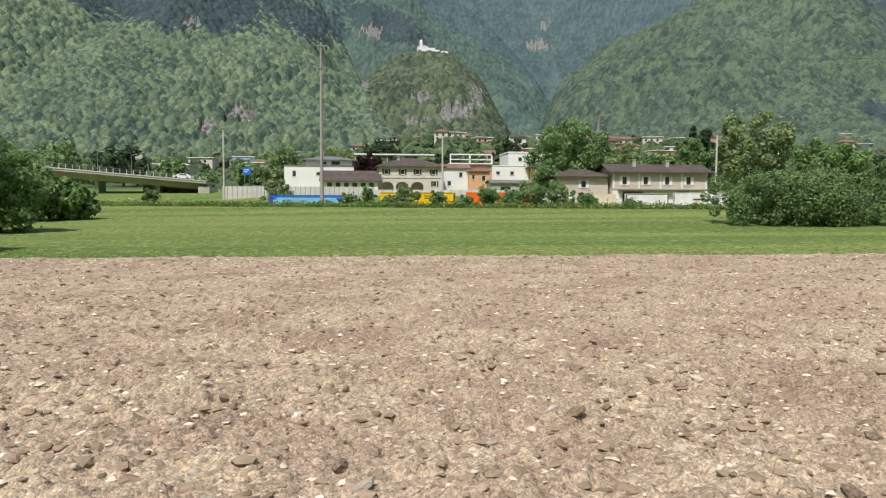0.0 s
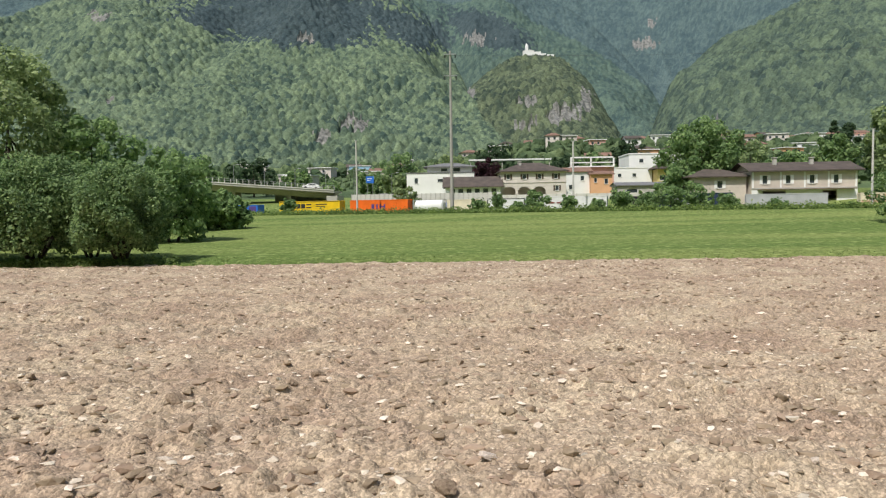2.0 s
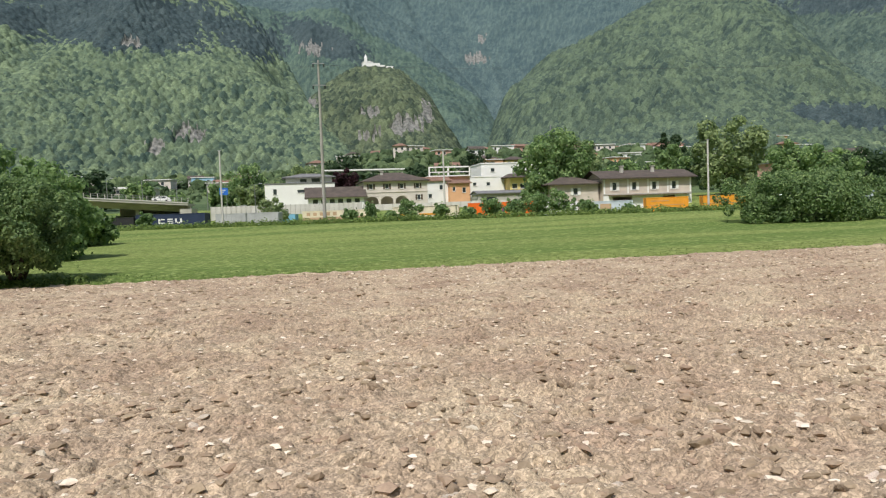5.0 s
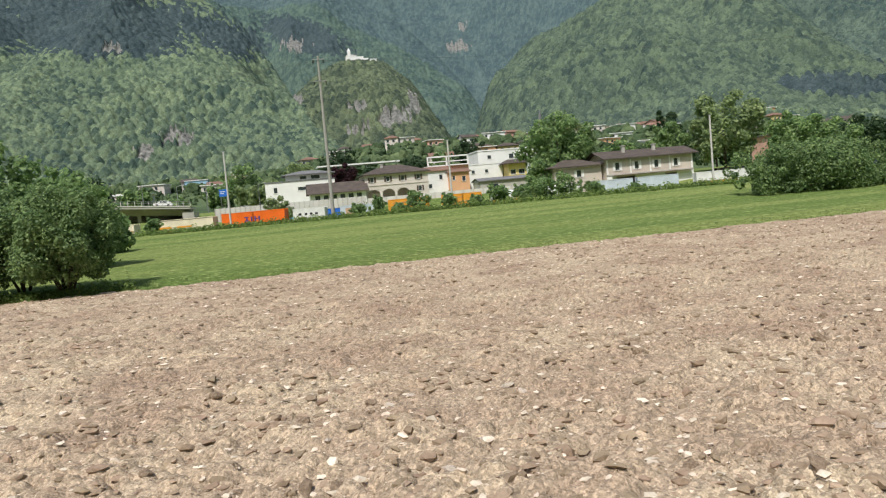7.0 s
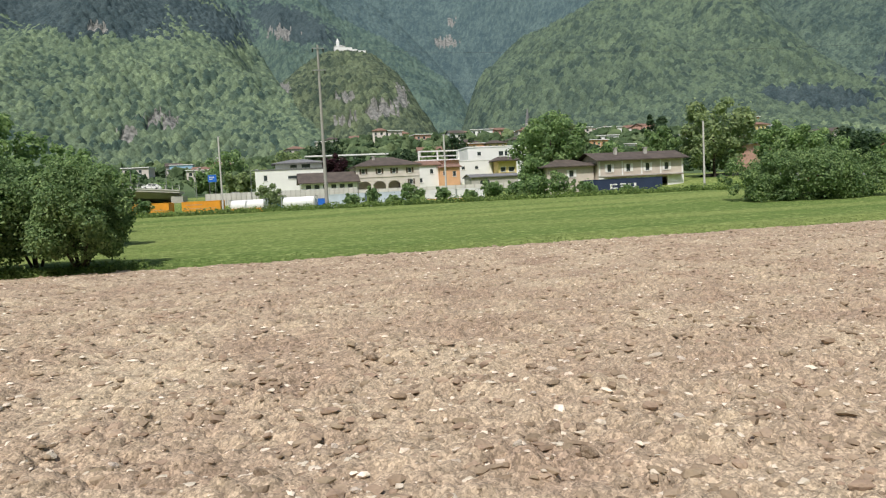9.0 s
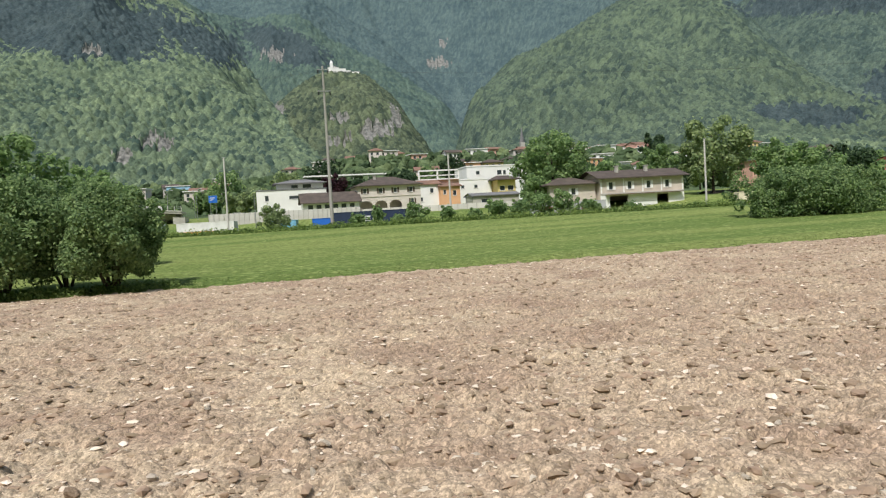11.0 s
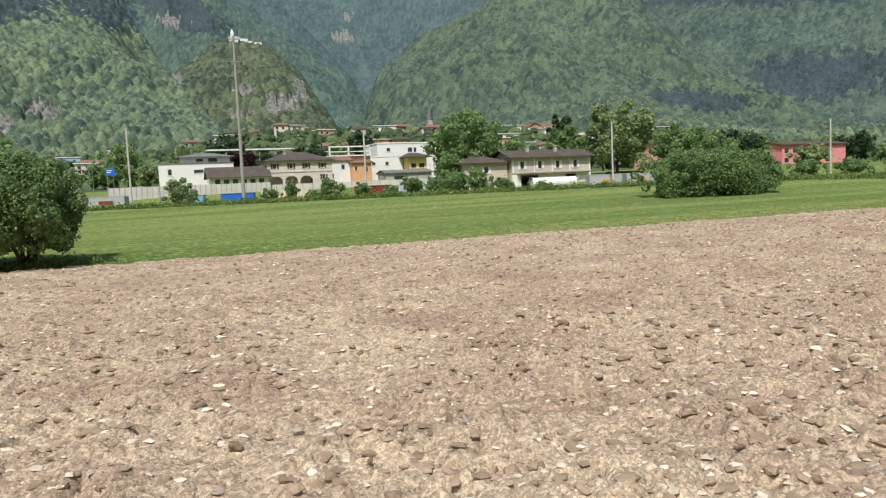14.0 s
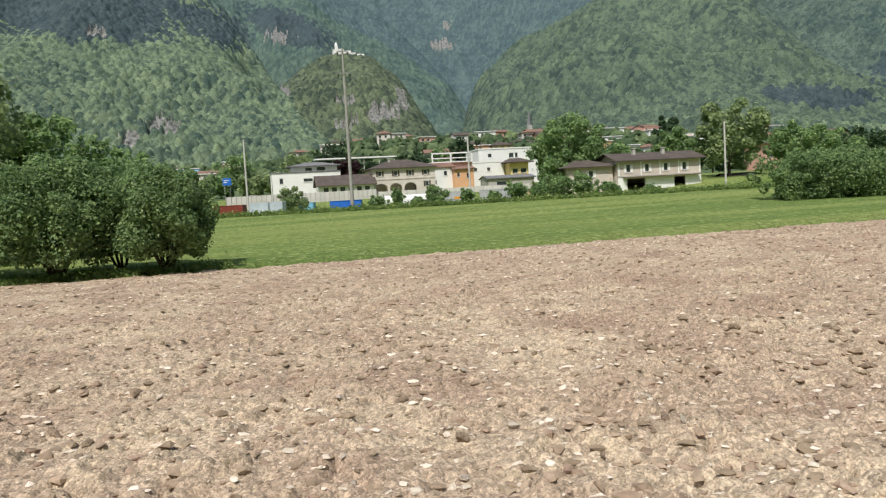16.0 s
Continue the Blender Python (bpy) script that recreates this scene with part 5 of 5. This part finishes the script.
def tank(x0, L, paint_name, label, h=2.6, band=None):
    root = thing("tank_container", pose(0, 0, 0), label, "tank container", "containers on the train")
    bm = bmesh.new()
    r = h / 2 - 0.1
    tube(bm, (0.35, 0, h / 2), (L - 0.35, 0, h / 2), r, r, 20)
    tube(bm, (0.12, 0, h / 2), (0.348, 0, h / 2), r * 0.75, r, 20)
    tube(bm, (L - 0.348, 0, h / 2), (L - 0.12, 0, h / 2), r, r * 0.75, 20)
    part("tank", bm, M[paint_name], root)
    boxes("frame", M["grey_paint"], root, ((0, 0.12, -1.25, -1.1, 0, h), (L - 0.12, L, -1.25, -1.1, 0, h), (0, 0.12, 1.1, 1.25, 0, h), (L - 0.12, L, 1.1, 1.25, 0, h), (0.12, L - 0.12, -1.25, -1.13, 0, 0.14), (0, 0.12, -1.1, 1.1, h - 0.12, h), (L - 0.12, L, -1.1, 1.1, h - 0.12, h), (0, 0.12, -1.1, 1.1, 0, 0.12), (L - 0.12, L, -1.1, 1.1, 0, 0.12)))
    if band:
        boxes("skirt", M[band], root, ((0.3, L - 0.3, -1.2, -1.1, 0.15, 0.8),))
    MOVING.append((root, x0, 1.0))
    return root


def letters(root, text, x0, z0, h, mat, width):
    cu = bpy.data.curves.new("writing", "FONT")
    cu.body = text
    cu.size = h * 1.4
    cu.extrude = 0.008
    tmp = bpy.data.objects.new("writing", cu)
    scene.collection.objects.link(tmp)
    me = bpy.data.meshes.new_from_object(tmp.evaluated_get(bpy.context.evaluated_depsgraph_get()))
    bpy.data.objects.remove(tmp)
    me.materials.clear()
    me.materials.append(mat)
    co = np.zeros(len(me.vertices) * 3, np.float32)
    me.vertices.foreach_get("co", co)
    span = co[0::3].max() - co[0::3].min()
    o = new("writing", me)
    o.parent = root
    o.matrix_local = Matrix.LocRotScale((x0, -1.268, z0), Euler((radians(90), 0, 0)), (width / span, 1, 1))
    return o


def train():
    c = container(-16.7, 16.6, "blue_paint", "long blue swap body with pale graffiti", 2.2, False)
    bars(c, M["cyan_paint"], ((0.9, 14.2, 0.3, 1.3), (1.6, 13.4, 1.31, 1.7)))
    bars(c, M["purple_paint"], ((14.5, 16.2, 0.4, 1.9), (0.2, 0.8, 0.5, 1.9)))
    bars(c, M["pale_blue_paint"], ((3.0, 5.0, 1.0, 1.25), (7.0, 9.5, 0.6, 0.8), (11.0, 12.5, 0.9, 1.2)))
    wagon(-17.2, 17.6)
    c = container(4.1, 13.6, "yellow_paint", "yellow container with dark lettering bars", 2.75)
    bars(c, M["dark"], ((1.4, 2.1, 1.3, 2.2), (2.3, 3.0, 1.3, 2.2), (3.2, 3.9, 1.3, 2.2), (4.1, 4.8, 1.3, 2.2), (5.0, 5.9, 1.3, 2.2), (6.2, 7.3, 1.35, 1.6), (6.2, 7.3, 1.95, 2.2), (8.3, 10.8, 2.0, 2.15), (8.3, 10.4, 1.6, 1.72), (0.2, 13.4, 2.58, 2.66)))
    wagon(3.4, 15.0)
    c = container(19.3, 12.19, "orange_paint", "bright orange shipping container", 2.75)
    bars(c, M["purple_paint"], ((4.6, 5.2, 1.0, 1.9), (5.6, 5.9, 1.0, 1.9), (6.3, 6.6, 1.0, 1.9), (6.6, 7.2, 1.35, 1.55), (7.2, 7.5, 1.0, 1.9)))
    wagon(18.8, 13.0)
    tank(32.0, 6.06, "white_paint", "white tank container on the train")
    wagon(31.8, 13.6)
    container(38.6, 6.06, "cream_paint", "cream container on the train", 2.5)
    c = container(46.0, 7.0, "white_paint", "white tarpaulin swap body with a dark frame", 2.6, False)
    bars(c, M["dark"], ((0.1, 7.1, 2.45, 2.55), (0.05, 0.2, 0.1, 2.4), (6.95, 7.1, 0.1, 2.4)))
    wagon(45.7, 7.6)
    c = container(53.8, 13.6, "white_paint", "white semi-trailer body with faint red lettering", 2.75, False)
    bars(c, M["red_paint"], ((3.0, 4.4, 1.5, 1.75), (4.8, 7.0, 1.5, 1.7)))
    bars(c, M["navy_paint"], ((12.0, 12.5, 0.8, 1.7), (12.5, 13.0, 1.2, 2.1)))
    wagon(53.5, 14.3)
    c = container(73.4, 13.7, "navy_paint", "dark navy trailer body with white lettering bars", 2.85, False)
    bars(c, M["white_paint"], ((4.5, 4.9, 1.0, 1.95), (5.0, 5.8, 1.0, 1.25), (5.0, 5.8, 1.7, 1.95), (6.3, 7.4, 1.75, 1.95), (6.3, 7.4, 1.38, 1.55), (6.3, 7.4, 1.0, 1.18), (7.8, 8.2, 1.2, 1.95), (8.2, 8.8, 1.0, 1.3), (8.8, 9.2, 1.2, 1.95)))
    container(68.2, 5.0, "dark", "black open-topped container on the train", 2.5)
    wagon(68.0, 19.5)
    container(88.5, 12.19, "grey_paint", "grey container on the train", 2.5)
    wagon(88.0, 13.2)
    c = container(104.6, 13.6, "cream_paint", "cream swap body with a row of brown rings", 2.4, False)
    bars(c, M["tan_paint"], (*((0.8 + 1.25 * k, 1.5 + 1.25 * k, 1.5, 2.1) for k in range(5)), (0.1, 13.5, 0.1, 1.2)))
    wagon(104.0, 15.0)
    c = container(120.9, 12.19, "cream_paint", "cream swap body with orange stripes", 2.6, False)
    bars(c, M["crate_paint"], ((0.8, 4.0, 0.9, 1.3), (0.8, 11.6, 0.15, 0.5), (5.0, 8.0, 0.95, 1.25)))
    bars(c, M["dark"], ((0.1, 12.0, 2.42, 2.48),))
    wagon(120.3, 13.4)
    c = container(134.2, 12.19, "orange_paint", "bright orange shipping container", 2.8)
    bars(c, M["purple_paint"], ((4.4, 5.2, 1.65, 1.85), (4.7, 5.0, 1.2, 1.65), (4.4, 5.2, 1.0, 1.2), (5.6, 5.9, 1.0, 1.85), (6.3, 6.6, 1.0, 1.85), (6.6, 7.1, 1.35, 1.5), (7.1, 7.4, 1.0, 1.85)))
    wagon(133.8, 13.0)
    c = container(147.4, 6.06, "white_paint", "white box container with grey lettering bars", 2.5)
    bars(c, M["dark"], ((1.0, 1.6, 1.2, 1.6), (2.2, 2.7, 1.2, 1.6), (3.2, 3.7, 1.2, 1.6), (4.2, 4.7, 1.2, 1.6)))
    wagon(147.0, 16.8)
    c = container(156.0, 6.8, "pale_blue_paint", "pale box container with a tan panel", 2.3, False)
    bars(c, M["tan_paint"], ((1.0, 3.0, 0.4, 1.8),))
    for x0 in (164.7, 174.2):
        c = container(x0, 7.4, "crate_paint", "orange-yellow swap body with dark slats", 2.6)
        bars(c, M["tan_paint"], ((0.8, 4.0, 1.9, 2.0), (0.6, 6.6, 1.2, 1.28), (1.0, 5.0, 0.5, 0.6)))
    wagon(164.4, 17.6)
    tank(182.8, 6.8, "white_paint", "white tank container with an orange skirt", 2.5, "crate_paint")
    tank(192.4, 6.4, "white_paint", "white tank container on the train", 2.6)
    wagon(182.4, 17.0)
    container(200.6, 7.2, "pale_blue_paint", "pale blue-grey container on the train", 2.6, False)
    container(208.3, 7.2, "pale_blue_paint", "pale blue-grey container on the train", 2.6, False)
    wagon(200.2, 15.8)
    c = container(218.2, 11.0, "white_paint", "white swap body with an orange lower stripe", 2.5, False)
    bars(c, M["crate_paint"], ((0.3, 7.0, 0.5, 0.8), (0.3, 10.6, 0.05, 0.3)))
    wagon(217.6, 13.0)
    wagon(231.5, 14.0)
    c = container(246.4, 13.9, "navy_paint", "dark navy trailer body with white lettering bars", 2.85, False)
    bars(c, M["white_paint"], ((4.5, 4.9, 1.0, 1.95), (5.0, 5.8, 1.0, 1.25), (5.0, 5.8, 1.7, 1.95), (6.3, 7.4, 1.75, 1.95), (6.3, 7.4, 1.38, 1.55), (6.3, 7.4, 1.0, 1.18), (7.8, 8.2, 1.2, 1.95), (8.2, 8.8, 1.0, 1.3), (8.8, 9.2, 1.2, 1.95)))
    wagon(246.0, 15.0)
    wagon(262.0, 14.0)
    c = container(279.5, 16.5, "grey_paint", "pale grey boxcar body with red and green graffiti", 2.4, False)
    bars(c, M["red_paint"], ((4.5, 7.0, 0.8, 1.6), (12.0, 14.5, 0.9, 1.6)))
    wagon(279.0, 17.5)
    wagon(298.0, 14.0)
    c = container(318.4, 9.2, "cream_paint", "cream box container with an orange emblem", 2.4, False)
    bars(c, M["crate_paint"], ((4.4, 6.4, 0.9, 1.5),))
    wagon(317.0, 13.5)
    container(334.6, 7.0, "red_paint", "dark red-brown container on the train", 2.3)
    wagon(331.0, 19.0)
    container(342.5, 6.4, "pale_blue_paint", "pale blue-white container on the train", 2.5)
    tank(366.6, 9.0, "white_paint", "white tank wagon body on the train", 2.5)
    wagon(352.0, 24.5)
    for x0 in (377.2, 384.2):
        c = container(x0, 6.3, "grey_paint", "pale grey box container with an orange emblem", 2.5, False)
        bars(c, M["crate_paint"], ((2.6, 4.0, 1.1, 1.5),))
    wagon(376.8, 14.2)
    container(391.8, 5.0, "tan_paint", "tan-brown open container on the train", 1.8)
    wagon(391.5, 14.0)
    wagon(406.5, 14.0)
    wagon(421.5, 14.0)


train()


def motions():
    """The freight train rolls steadily along its track."""
    for root, x0, lift in MOVING:
        rows = []
        for t in (0.0, 4.0, 8.0, 12.0, 16.0):
            x = x0 - SPEED * t
            rows.append((t, pose(x, TRACK_A + TRACK_B * x, RAIL_Z + lift, 0, 0, TRACK_ANGLE)))
        walk(root, rows)


motions()
